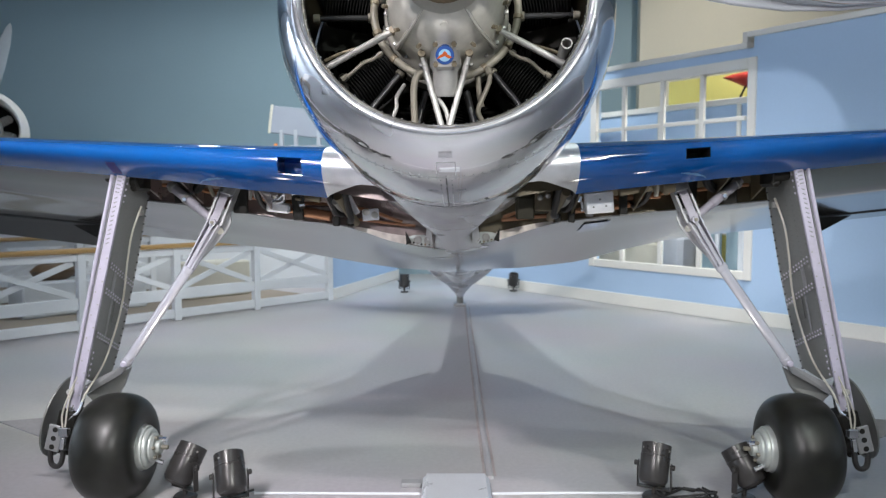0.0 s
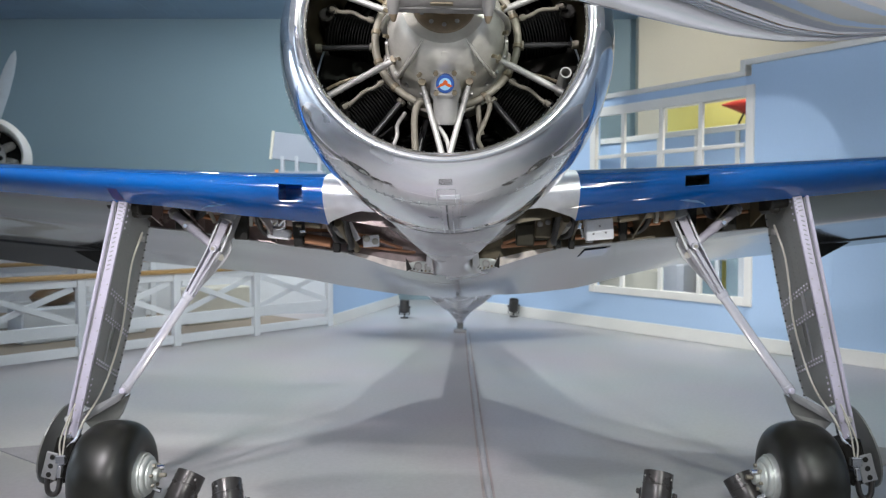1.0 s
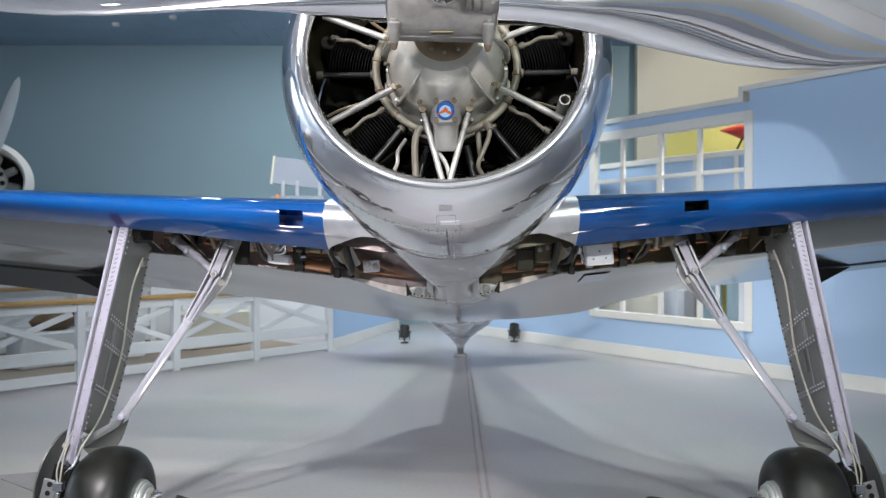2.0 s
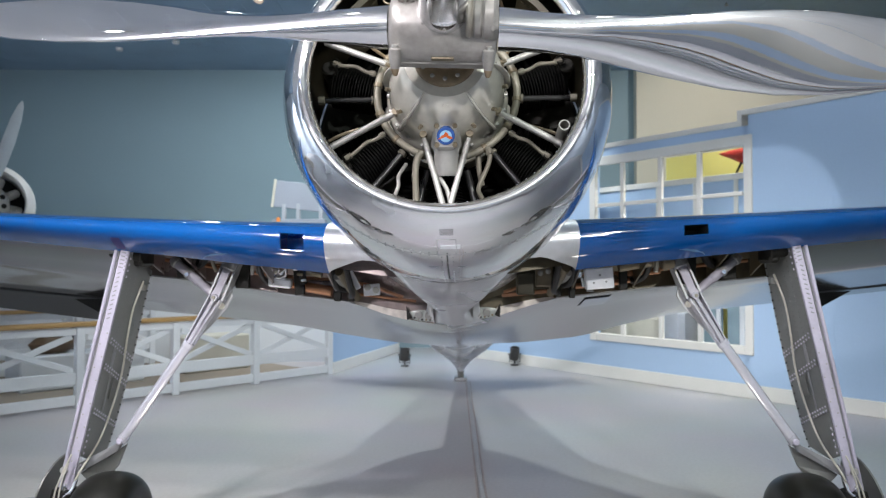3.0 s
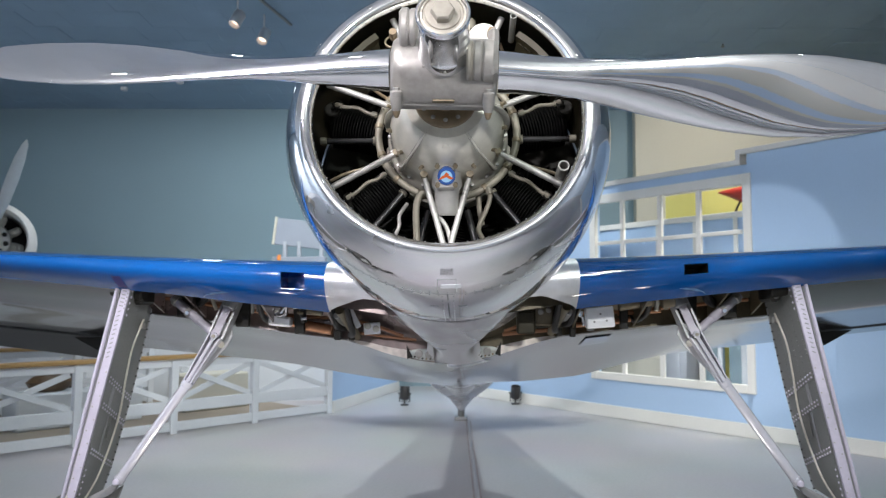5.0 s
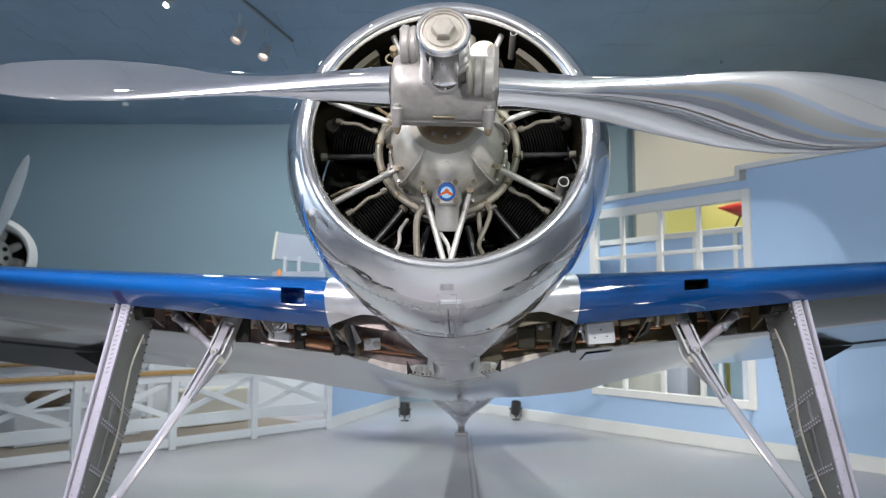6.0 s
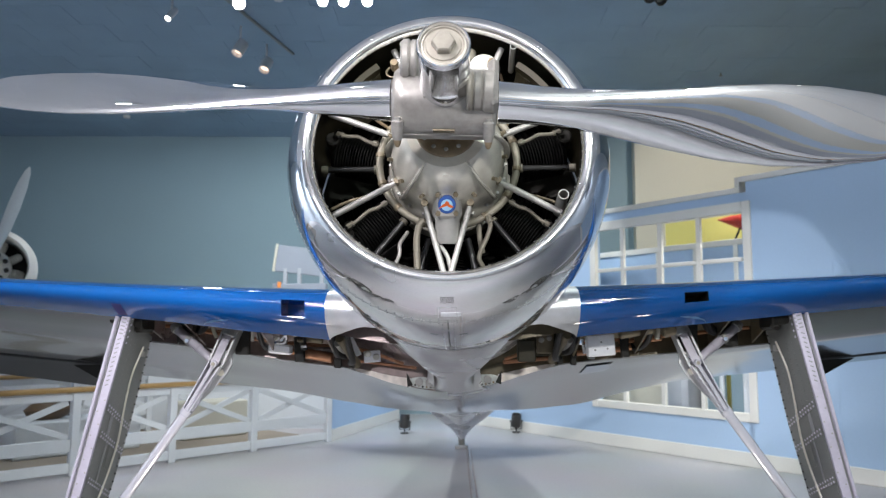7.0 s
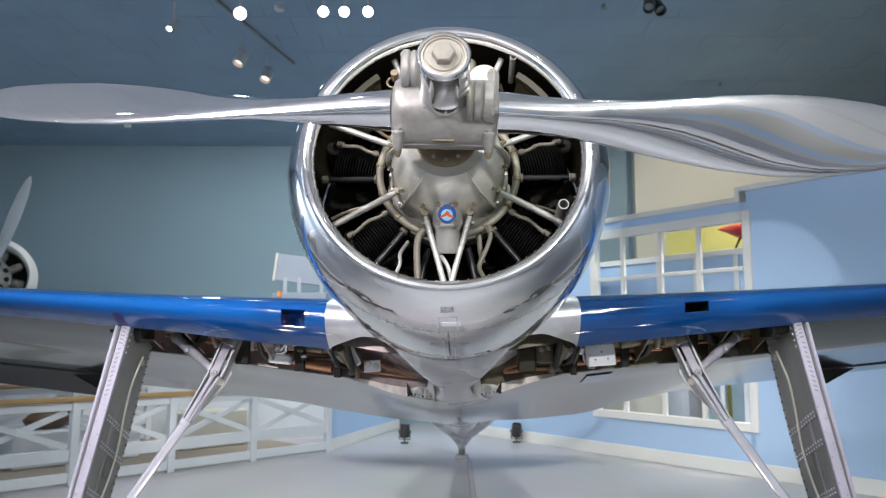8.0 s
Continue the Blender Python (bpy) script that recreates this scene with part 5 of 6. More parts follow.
def blade(sg):
    """A twisted blade: round shank, widest at two thirds, rounded tip."""
    R = 1.52
    rows = []
    for r, c, th, beta in ((0.165, 0.130, 0.130, 50), (0.22, 0.124, 0.122, 50), (0.30, 0.120, 0.108, 49), (0.40, 0.125, 0.088, 47), (0.50, 0.145, 0.068, 44), (0.60, 0.165, 0.052, 41), (0.72, 0.194, 0.040, 37.5), (0.85, 0.228, 0.031, 34), (1.0, 0.250, 0.025, 30.5), (1.15, 0.246, 0.020, 27.5), (1.3, 0.212, 0.015, 25), (1.42, 0.16, 0.011, 23.5), (1.49, 0.094, 0.008, 23), (R, 0.02, 0.004, 23)):
        b = radians(beta - (max(0.0, r - 0.5) * 15.0 if sg > 0 else 0.0))  # this blade is set a little finer towards the tip
        flat = min(1.0, max(0.0, (r - 0.2) / 0.45))
        sink = 0.006 + (0.015 * min(1.0, (r - 0.165) / 0.25) if sg < 0 else 0.0)
        row = []
        n = 36
        for k in range(n):
            a = 2 * math.pi * k / n
            ca, sa = math.cos(a), math.sin(a)
            w = c / 2 * ca
            thick = th / 2 * sa
            # thickest part moved towards the leading edge, flat back
            w -= sg * flat * 0.034 + (0.019 * min(1.0, max(0.0, (r - 0.45) / 0.5)) if sg > 0 else 0.0)
            t2 = thick * (1 - flat * (0.45 if sa < 0 else -0.25)) * (1 - flat * 0.22 * ca)
            # chord direction: right blade's upper edge leans towards the nose
            du, ds = math.cos(b), -sg * math.sin(b)
            nu, ns = sg * math.sin(b), math.cos(b)
            row.append(H(sg * r, ds * w - ns * t2, du * w - nu * t2 - sink))
        rows.append(row)
    bm = loft(rows, cap=True)
    ob = part("blade", bm, M_BLADE, propeller, "mirror-polished twisted metal blade", flat_angle=60)
    return ob


for sg in (-1, 1):
    blade(sg)

# ---- landing gear ----
def gear(sg):
    def G(x, y, z):
        return Vector((sg * x, y, z))

    t, b = (G(1.545, 1.02, 1.60), G(1.875, 1.06, 0.30)) if sg < 0 else (G(1.585, 1.02, 1.62), G(1.885, 1.06, 0.30))
    d = (b - t).normalized()
    side = Vector((sg, 0, 0)) - d * (d.x * sg)
    side.normalize()  # outwards, square to the leg
    fore = Vector((0, -1, 0))

    def F(q, w, f=0.0):
        """Down the leg by share q, outwards by w, forwards by f."""
        return t.lerp(b, q) + side * w + fore * f

    # front flange of the leg
    leg = part("landing_leg", plate([F(0, -0.022, 0.0), F(0, 0.018, 0.0), F(0.93, 0.020, 0.0), F(0.93, -0.018, 0.0)], 0.014, fore), M_LEG, plane, "silver riveted landing gear leg with grey fairing door", smooth=False)
    part("leg_rail", rod(F(0.0, 0.044, 0.004), F(1.0, 0.040, 0.004), 0.009, n=10), M_LEG, leg)
    part("leg_rail", plate([F(0.02, 0.030, -0.012), F(0.02, 0.042, -0.012), F(1.0, 0.038, -0.012), F(1.0, 0.026, -0.012)], 0.006, fore), M_GREYMETAL, leg, smooth=False)
    part("leg_web", plate([F(0.0, 0.03, 0.0), F(0.93, 0.024, 0.0), F(0.93, 0.024, -0.07), F(0.0, 0.03, -0.09)], 0.006, side), M_GREYMETAL, leg, smooth=False)
    # slotted upper stretch: raised grey bars carry the shade of slots and louvres
    lean = Matrix.Rotation(-sg * radians(14), 4, "Y")
    for k in range(6):
        part("slot", box(F(0.024 + k * 0.0135, 0.001, 0.0145), (0.020, 0.003, 0.006), lean, 0.001), M_GREYMETAL, leg, smooth=False)
        part("slot", box(F(0.030 + k * 0.0135, -0.017, 0.0145), (0.006, 0.003, 0.007), lean, 0.001), M_GREYMETAL, leg, smooth=False)
    for k in range(11):
        part("louvre", box(F(0.112 + k * 0.0165, 0.001, 0.0145), (0.017, 0.003, 0.0055), Matrix.Rotation(sg * radians(22), 4, "Y"), 0.001), M_GREYMETAL, leg, smooth=False)
    for k in range(14):
        part("flange_rivet", dots([F(0.33 + k * 0.043, -0.012 + 0.022 * (k % 2), 0.014)], 0.0042, n=6, normal=fore), M_TUBE, leg)
    # fairing door: riveted panels behind the flange, seen from inside
    door_wide = 1.0 if sg < 0 else 1.17

    def D(q, a, w=0.0):
        """On the door: down by share q, aft by a metres."""
        return F(q + 0.34 * a, -0.022 + w, -a * door_wide)

    rear = [(0.0, 0.29), (0.30, 0.315), (0.40, 0.315), (0.60, 0.30), (0.76, 0.27)]
    edges = [0.0, 0.35, 0.445, 0.61, 0.78]

    def rear_at(q):
        for (q0, a0), (q1, a1) in zip(rear, rear[1:]):
            if q0 <= q <= q1:
                return a0 + (a1 - a0) * (q - q0) / (q1 - q0)
        return 0.10 if q > 0.8 else 0.2

    for i, (q0, q1) in enumerate(zip(edges, edges[1:])):
        a0, a1 = rear_at(q0), rear_at(q1) if q1 < 0.77 else 0.09
        pts = [D(q0, 0.0), D(q1, 0.0), D(q1, a1), D(q0, a0)]
        if i == 3:
            pts = [D(q0, 0.0), D(q1, 0.0), D(q1, 0.10), D(0.71, 0.275), D(q0, a0)]
        part("door_panel", plate(pts, 0.008 + 0.003 * (i % 2), side), M_DOOR, leg, smooth=False)
    for q in edges[1:4]:
        part("door_stiffener", plate([D(q - 0.012, 0.005, -0.001), D(q + 0.012, 0.005, -0.001), D(q + 0.012, rear_at(q) - 0.004, -0.001), D(q - 0.012, rear_at(q) - 0.004, -0.001)], 0.004, -side), M_DOOR, leg, smooth=False)
    # rivets in rows
    pl = []
    for q in edges[1:4]:
        for k in range(11):
            a = 0.015 + k * (rear_at(q) - 0.03) / 10
            pl += [D(q - 0.007, a, -0.005), D(q + 0.008, a, -0.005)]
    tagged(part("seam_rivets", dots(pl, 0.0058, n=6, normal=-side), M_LEG, leg), kind="stuff")
    pl = []
    for k in range(46):
        q = 0.03 + k * 0.0165
        pl.append(D(q, 0.012, 0.0))
        if q < 0.74:
            pl.append(D(q, rear_at(q) - 0.012, 0.0))
    for k in range(20):
        for a in (0.07, 0.125, 0.235):
            pl.append(D(0.03 + k * 0.0185, a, 0.0))
    # pale bolts along the inner edge of the flange, top and bottom
    for k in range(13):
        q = 0.03 + k * 0.022 if k < 5 else 0.68 + (k - 5) * 0.022
        part("flange_bolt", dots([D(q, 0.010, -0.004)], 0.0062, n=8, normal=-side), M_LEG, leg)
    for k in range(24):
        q = 0.02 + k * 0.030
        part("edge_bolt", rod(D(q, rear_at(min(q, 0.745)) - 0.003, -0.006), D(q, rear_at(min(q, 0.745)) - 0.003, 0.004), 0.0042, n=6), M_DARK, leg)
    tagged(part("rivets", dots(pl, 0.0038, n=6, normal=-side), M_DOOR, leg), kind="stuff")
    for q0, q1, a in ((0.365, 0.435, 0.07), (0.365, 0.435, 0.085), (0.46, 0.60, 0.10)):
        part("door_rib", plate([D(q0, a, -0.001), D(q1, a, -0.001), D(q1, a + 0.008, -0.001), D(q0, a + 0.008, -0.001)], 0.006, -side), M_GREYMETAL, leg, smooth=False)
    part("door_edge", pipe([D(0.0, 0.292), D(0.3, 0.317), D(0.4, 0.317), D(0.6, 0.302), D(0.71, 0.275)], 0.004, 6), M_GREYMETAL, leg)
    part("inspection_plate", plate([D(0.46, 0.14, -0.002), D(0.54, 0.14, -0.002), D(0.54, 0.22, -0.002), D(0.46, 0.22, -0.002)], 0.004, -side), M_DOOR, leg, smooth=False)
    # brake pipe down the door
    part("brake_pipe", pipe([D(0.07, 0.20, -0.012), D(0.12, 0.175, -0.014), D(0.20, 0.155, -0.012), D(0.30, 0.17, -0.012), D(0.42, 0.20, -0.014), D(0.54, 0.19, -0.014), D(0.66, 0.15, -0.014), D(0.73, 0.10, -0.016), D(0.80, 0.02, -0.02), D(0.84, -0.02, -0.02), D(0.90, -0.015, 0.0)], 0.0052, 8), M_PIPE, leg, "pale brake pipe")
    part("pipe_clip", box(D(0.09, 0.215, -0.012), (0.02, 0.03, 0.03), None, 0.004), M_TUBE, leg)
    # trunnion at the top
    part("trunnion", rod(G(1.50, 1.10, 1.545), G(1.66, 1.10, 1.575), 0.045, n=20, bev=0.006), M_DARK, leg)
    part("trunnion", box(G(1.53, 1.16, 1.53), (0.05, 0.16, 0.09), None, 0.015), M_DARK, leg)
    # lower arm, axle block and wheel
    part("lower_arm", plate([G(1.62, 1.16, 0.635), G(1.87, 1.10, 0.505), G(1.87, 1.10, 0.455), G(1.66, 1.16, 0.575)], 0.03, (0, 1, 0)), M_GREYMETAL, leg, smooth=False)
    part("arm_gusset", plate([G(1.63, 1.20, 0.60), G(1.84, 1.16, 0.47), G(1.80, 1.16, 0.43), G(1.70, 1.20, 0.46), G(1.67, 1.20, 0.50)], 0.02, (0, 1, 0)), M_DOOR, leg, smooth=False)
    part("arm_fitting", rod(G(1.85, 1.02, 0.52), G(1.87, 1.10, 0.50), 0.017, n=14, bev=0.004), M_TUBE, leg)
    ab = part("axle_block", box(G(1.885, 1.07, 0.32), (0.10, 0.11, 0.22), Matrix.Rotation(-sg * radians(15), 4, "Y"), 0.014), M_DARK, leg, "dark oily axle block")
    part("torque_plate", box(G(1.925, 1.00, 0.30), (0.07, 0.012, 0.13), Matrix.Rotation(-sg * radians(15), 4, "Y"), 0.004), M_GREYMETAL, ab)
    for dz in (-0.042, 0.0, 0.042):
        part("plate_hole", lathe([(0, 0.013), (0.002, 0.012), (0.002, 0)], along(G(1.925 + 0.26 * -dz, 0.993, 0.30 + dz), G(1.925 + 0.26 * -dz, 0.9, 0.30 + dz)), 14), M_DARK, ab)
    part("brake_union", box(G(1.865, 0.985, 0.335), (0.05, 0.03, 0.045), None, 0.005), M_CHROME, ab)
    part("brake_union", rod(G(1.865, 0.98, 0.31), G(1.875, 0.98, 0.25), 0.015, n=12, bev=0.003), M_CHROME, ab)
    part("cord", pipe([G(1.815, 1.0, 0.56), G(1.84, 0.985, 0.47), G(1.858, 0.98, 0.36)], 0.004, 8), M_PIPE, leg, "white cord tied along the leg")
    part("cord", pipe([G(1.80, 1.0, 0.60), G(1.835, 0.99, 0.52), G(1.872, 0.985, 0.42), G(1.872, 0.985, 0.34)], 0.004, 8), M_PIPE, leg)
    part("axle", rod(G(1.94, 1.03, 0.26), G(1.50, 0.99, 0.26), 0.028, n=16), M_DARK, leg)
    for dz, r in ((0.40, 0.014), (0.345, 0.018), (0.29, 0.014)):
        c = F(0.955 - (dz - 0.30) * 0.55, 0.01, 0.0)
        part("axle_bolt", rod(c + fore * 0.03, c - fore * 0.03, r, n=8, bev=0.003), M_CHROME, leg)
    part("brake_line", pipe([F(0.86, -0.035, 0.015), F(0.90, -0.03, 0.03), F(0.93, 0.0, 0.035), F(0.97, 0.01, 0.03)], 0.008, 8), M_CHROME, leg)
    part("tow_lever", pipe([G(1.94, 1.03, 0.32), G(1.95, 1.01, 0.25), G(1.945, 1.00, 0.18), G(1.92, 1.0, 0.16), G(1.895, 1.0, 0.18), G(1.89, 1.02, 0.25)], 0.013, 10), M_CAN, leg, "black towing loop")
    # round wheel cover and small hinged flap on the outside
    bm = bmesh.new()
    n = 28
    arc = [G(1.965 - 0.05 * math.sin(2 * math.pi * k / n), 1.17 + 0.20 * math.cos(2 * math.pi * k / n), 0.36 + 0.20 * math.sin(2 * math.pi * k / n)) for k in range(n)]
    plate(arc, 0.008, side, bm)
    part("wheel_cover", bm, M_DOOR, leg, "grey rounded wheel cover", smooth=False)
    part("hinged_flap", plate([G(1.985, 1.00, 0.30), G(2.00, 1.12, 0.36), G(2.19, 1.00, 0.375)], 0.008, (0, -0.3, 1)), M_GREYMETAL, leg, "small hinged flap", smooth=False)

    # tyre: fat smooth balloon
    wm = Matrix.Translation(G(1.615, 0.99, 0.2595)) @ Matrix.Rotation(radians(90), 4, "Y")
    tp = []
    for k in range(33):
        a = math.radians(-140 + 280 * k / 32)
        ca, sa = math.cos(a), math.sin(a)
        ex = 2 / 2.35
        tp.append((0.140 * math.copysign(abs(sa) ** ex, sa), 0.155 + 0.103 * math.copysign(abs(ca) ** ex, ca)))
    tyre = part("wheel", lathe(tp, wm, 72), M_RUBBER, plane, "fat smooth black rubber tyre on a metal hub")
    # rim, brake drum and hub fittings on the inner face
    hi = -sg  # inner side
    hm = wm @ (Matrix.Identity(4) if hi > 0 else Matrix.Rotation(radians(180), 4, "X"))
    part("rim", lathe([(0.06, 0.125), (0.12, 0.128), (0.132, 0.118), (0.13, 0.105), (0.10, 0.10), (0.09, 0.0)], hm, 48), M_GREYMETAL, tyre)
    part("rim", lathe([(-0.06, 0.125), (-0.12, 0.128), (-0.132, 0.118), (-0.10, 0.09), (-0.09, 0.0)], hm, 40), M_GREYMETAL, tyre)
    drum = part("brake_drum", lathe([(0.09, 0.104), (0.15, 0.104), (0.156, 0.10), (0.156, 0.092), (0.165, 0.092), (0.172, 0.088), (0.176, 0.08), (0.176, 0.07), (0.185, 0.068), (0.196, 0.055), (0.196, 0.034), (0.215, 0.034), (0.218, 0.030), (0.218, 0.0)], hm, 48), M_DRUM, tyre, "bright machined brake drum")
    for k in range(6):
        a = 2 * math.pi * k / 6 + 0.3
        p = hm @ Vector((0.052 * math.cos(a), 0.052 * math.sin(a), 0.19))
        q = hm @ Vector((0.052 * math.cos(a), 0.052 * math.sin(a), 0.207))
        part("hub_bolt", rod(p, q, 0.009, n=6), M_RING, drum)
    part("hub_fitting", rod(hm @ Vector((-0.03, 0.02, 0.20)), hm @ Vector((-0.03, 0.02, 0.235)), 0.014, n=10, bev=0.002), M_CHROME, drum)
    part("hub_fitting", rod(hm @ Vector((0.0, 0.0, 0.21)), hm @ Vector((0.0, 0.0, 0.25)), 0.011, n=10, bev=0.002), M_RING, drum)
    part("hub_fitting", rod(hm @ Vector((0.075, 0.03, 0.17)), hm @ Vector((0.09, 0.035, 0.21)), 0.013, n=8, bev=0.002), M_CHROME, drum)

    # folding side strut
    lo_, cl, jo, up_, a2 = G(1.625, 1.14, 0.635), G(1.30, 1.15, 1.103), G(1.17, 1.18, 1.332), G(1.10, 1.22, 1.52), G(1.42, 1.25, 1.52)
    strut = part("side_strut", rod(lo_, cl, 0.0235, n=20), M_STRUT, plane, "silver folding side strut")
    ax = (cl - lo_).normalized()
    part("strut_collar", rod(cl - ax * 0.02, cl + ax * 0.012, 0.028, n=20, bev=0.004), M_STRUT, strut)
    part("strut_collar", rod(lo_ - ax * 0.01, lo_ + ax * 0.03, 0.0265, n=20, bev=0.004), M_STRUT, strut)
    part("strut_eye", rod(lo_ + fore * 0.035, lo_ - fore * 0.05, 0.015, n=16, bev=0.004), M_LEG, strut)
    # forked upper half: two side plates, channel, bolts
    nx_ = Vector((0, -1, 0)).cross(jo - cl).normalized()
    for w in (-0.021, 0.017):
        bm = plate([cl + nx_ * w * 0.9 + fore * 0.02, cl + nx_ * w * 0.9 - fore * 0.03, jo + nx_ * w * 1.5 - fore * 0.06, jo + nx_ * w * 1.5 + fore * 0.035], 0.006, nx_)
        part("fork_plate", bm, M_STRUT, strut, smooth=False)
    part("fork_channel", plate([cl - nx_ * 0.024 - fore * 0.02, cl + nx_ * 0.024 - fore * 0.02, jo + nx_ * 0.032 - fore * 0.05, jo - nx_ * 0.032 - fore * 0.05], 0.006, -fore), M_LINK, strut, smooth=False)
    part("fork_rib", rod(cl + fore * 0.012, jo + fore * 0.03, 0.011, 0.009, n=10), M_STRUT, strut)
    inw = Vector((-sg, 0, 0))
    knee = part("knee_plate", plate([cl + inw * 0.012 - fore * 0.03, cl.lerp(jo, 0.35) + inw * 0.045 - fore * 0.03, cl.lerp(jo, 0.75) + inw * 0.075 - fore * 0.03, jo + inw * 0.07 - fore * 0.03, jo + (up_ - jo) * 0.35 + inw * 0.03 - fore * 0.03, jo - fore * 0.03], 0.012, -fore), M_GREYMETAL, strut, "grey knee plate with a round hole", smooth=False)
    hc = cl.lerp(jo, 0.8) + inw * 0.042
    part("plate_hole", lathe([(0, 0.017), (0.004, 0.015), (0.004, 0.0)], along(hc - fore * 0.028, hc - fore * 0.02), 18), M_PIPE, knee)
    uv = (up_ - jo).normalized()
    bm = plate([jo - nx_ * 0.018 + fore * 0.02, jo + nx_ * 0.018 + fore * 0.02, up_ + nx_ * 0.020 + fore * 0.02, up_ - nx_ * 0.020 + fore * 0.02], 0.012, fore)
    part("upper_link", bm, M_LINK, strut, smooth=False)
    bm = plate([jo + nx_ * 0.03 + fore * 0.02, jo + nx_ * 0.03 - fore * 0.07, up_ + nx_ * 0.03 - fore * 0.05, up_ + nx_ * 0.03 + fore * 0.02], 0.01, nx_)
    plate([jo - nx_ * 0.03 + fore * 0.02, jo - nx_ * 0.03 - fore * 0.07, up_ - nx_ * 0.03 - fore * 0.05, up_ - nx_ * 0.03 + fore * 0.02], 0.01, -nx_, bm)
    part("upper_link_web", bm, M_GREYMETAL, strut, smooth=False)
    part("pivot_bolt", rod(jo + fore * 0.050, jo - fore * 0.06, 0.017, n=18, bev=0.003), M_STRUT, strut)
    part("pivot_nut", rod(jo + fore * 0.058, jo + fore * 0.05, 0.009, n=6), M_RING, strut)
    # diagonal jack to the wing
    jk = part("lock_jack", rod(jo, a2, 0.020, n=16), M_LINK, strut)
    aj = (a2 - jo)
    part("jack_body", rod(jo + aj * 0.38, jo + aj * 0.95, 0.023, n=18, bev=0.004), M_LINK, jk)
    part("jack_clamp", rod(jo + aj * 0.58, jo + aj * 0.66, 0.028, n=18, bev=0.004), M_TUBE, jk)
    part("jack_clamp", rod(jo + aj * 0.88, jo + aj * 0.96, 0.028, n=18, bev=0.004), M_TUBE, jk)
    part("jack_bolt", rod(jo + aj * 0.60 + fore * 0.05, jo + aj * 0.60, 0.010, n=8), M_CHROME, jk)
    part("jack_hose", pipe([jo + aj * 0.9 - fore * 0.03, jo + aj * 0.5 - fore * 0.07 + Vector((0, 0, -0.02)), jo + aj * 0.15 - fore * 0.06, jo - fore * 0.04], 0.022, 10), M_CABLE, jk, "thick black hose behind the jack")
    # scuffed socket where the strut enters the wing's nose
    part("wing_socket", rod(up_ - uv * 0.06, up_ + uv * 0.02, 0.04, n=18, bev=0.005), M_GREYMETAL, strut)


gear(-1)
gear(1)

# ---- things on the floor ----
def floor_spot(at, turn, nod, label, size=1.0, watts=0):
    """A black can lamp on a yoke and a round foot; nod: degrees that the can leans from upright."""
    f = holder("floor_spotlight", Matrix.Translation((*at, 0)) @ Matrix.Rotation(radians(turn), 4, "Z") @ Matrix.Diagonal((size, size, size, 1)), label, "spotlight", "floor spotlights before the aircraft")
    part("base", lathe([(0, 0), (0, 0.055), (0.012, 0.058), (0.022, 0.05), (0.024, 0.012), (0.07, 0.011), (0.07, 0)], None, 24), M_CAN, f)
    c = Vector((0, 0, 0.165))
    m = Matrix.Translation(c) @ Matrix.Rotation(radians(nod), 4, "Y")
    can = part("housing", lathe([(-0.075, 0.0), (-0.095, 0.03), (-0.085, 0.058), (-0.07, 0.068), (0.035, 0.069), (0.037, 0.071), (0.041, 0.071), (0.043, 0.069), (0.098, 0.069), (0.10, 0.066), (0.10, 0.058), (0.03, 0.052), (0.03, 0.0)], m, 40), M_CAN, f, "black cylindrical lamp housing")
    part("lens", lathe([(0.036, 0.051), (0.04, 0.03), (0.04, 0)], m, 32), M_FLOORLAMP if watts else M_DRUM, can)
    for sg in (-1, 1):
        part("yoke_arm", box((0, sg * 0.078, 0.115), (0.03, 0.006, 0.13), None, 0.002), M_CAN, f, smooth=False)
        part("yoke_knob", rod((0, sg * 0.074, 0.165), (0, sg * 0.096, 0.165), 0.013, n=14, bev=0.003), M_CAN, f)
    part("yoke_bar", box((0, 0, 0.055), (0.03, 0.156, 0.008), None, 0.002), M_CAN, f, smooth=False)
    for k in range(3):
        p = m @ Vector((0.069 * math.cos(k * 2.1 - 1.9), 0.069 * math.sin(k * 2.1 - 1.9), 0.07))
        part("screw", dots([p], 0.0055, n=8, normal=p - m @ Vector((0, 0, 0.07))), M_TUBE, can)
    if watts:
        w = f.matrix_world @ m
        spot("floor_light", w @ Vector((0, 0, 0.075)), w @ Vector((0, 0, 1.0)), watts, 80, 1.0, (1, 0.95, 0.88), 0.03)
    return f


floor_spot((-1.24, 3.52), 58, 36, "black floor spotlight tilted beside the wheel", 1.0, 7)
floor_spot((-0.985, 3.40), 114, 36, "black floor spotlight tilted back a little", 1.0, 7)
floor_spot((1.015, 3.52), 62, 28, "black floor spotlight tilted back a little, cables beside it", 1.0, 7)
floor_spot((1.44, 3.50), 124, 38, "black floor spotlight tilted beside the wheel", 1.0, 7)
floor_spot((-0.585, 11.30), 70, 8, "small black spotlight far back under the tail", 1.05)
floor_spot((1.08, 11.45), 100, -14, "small black spotlight far back under the tail", 1.05)

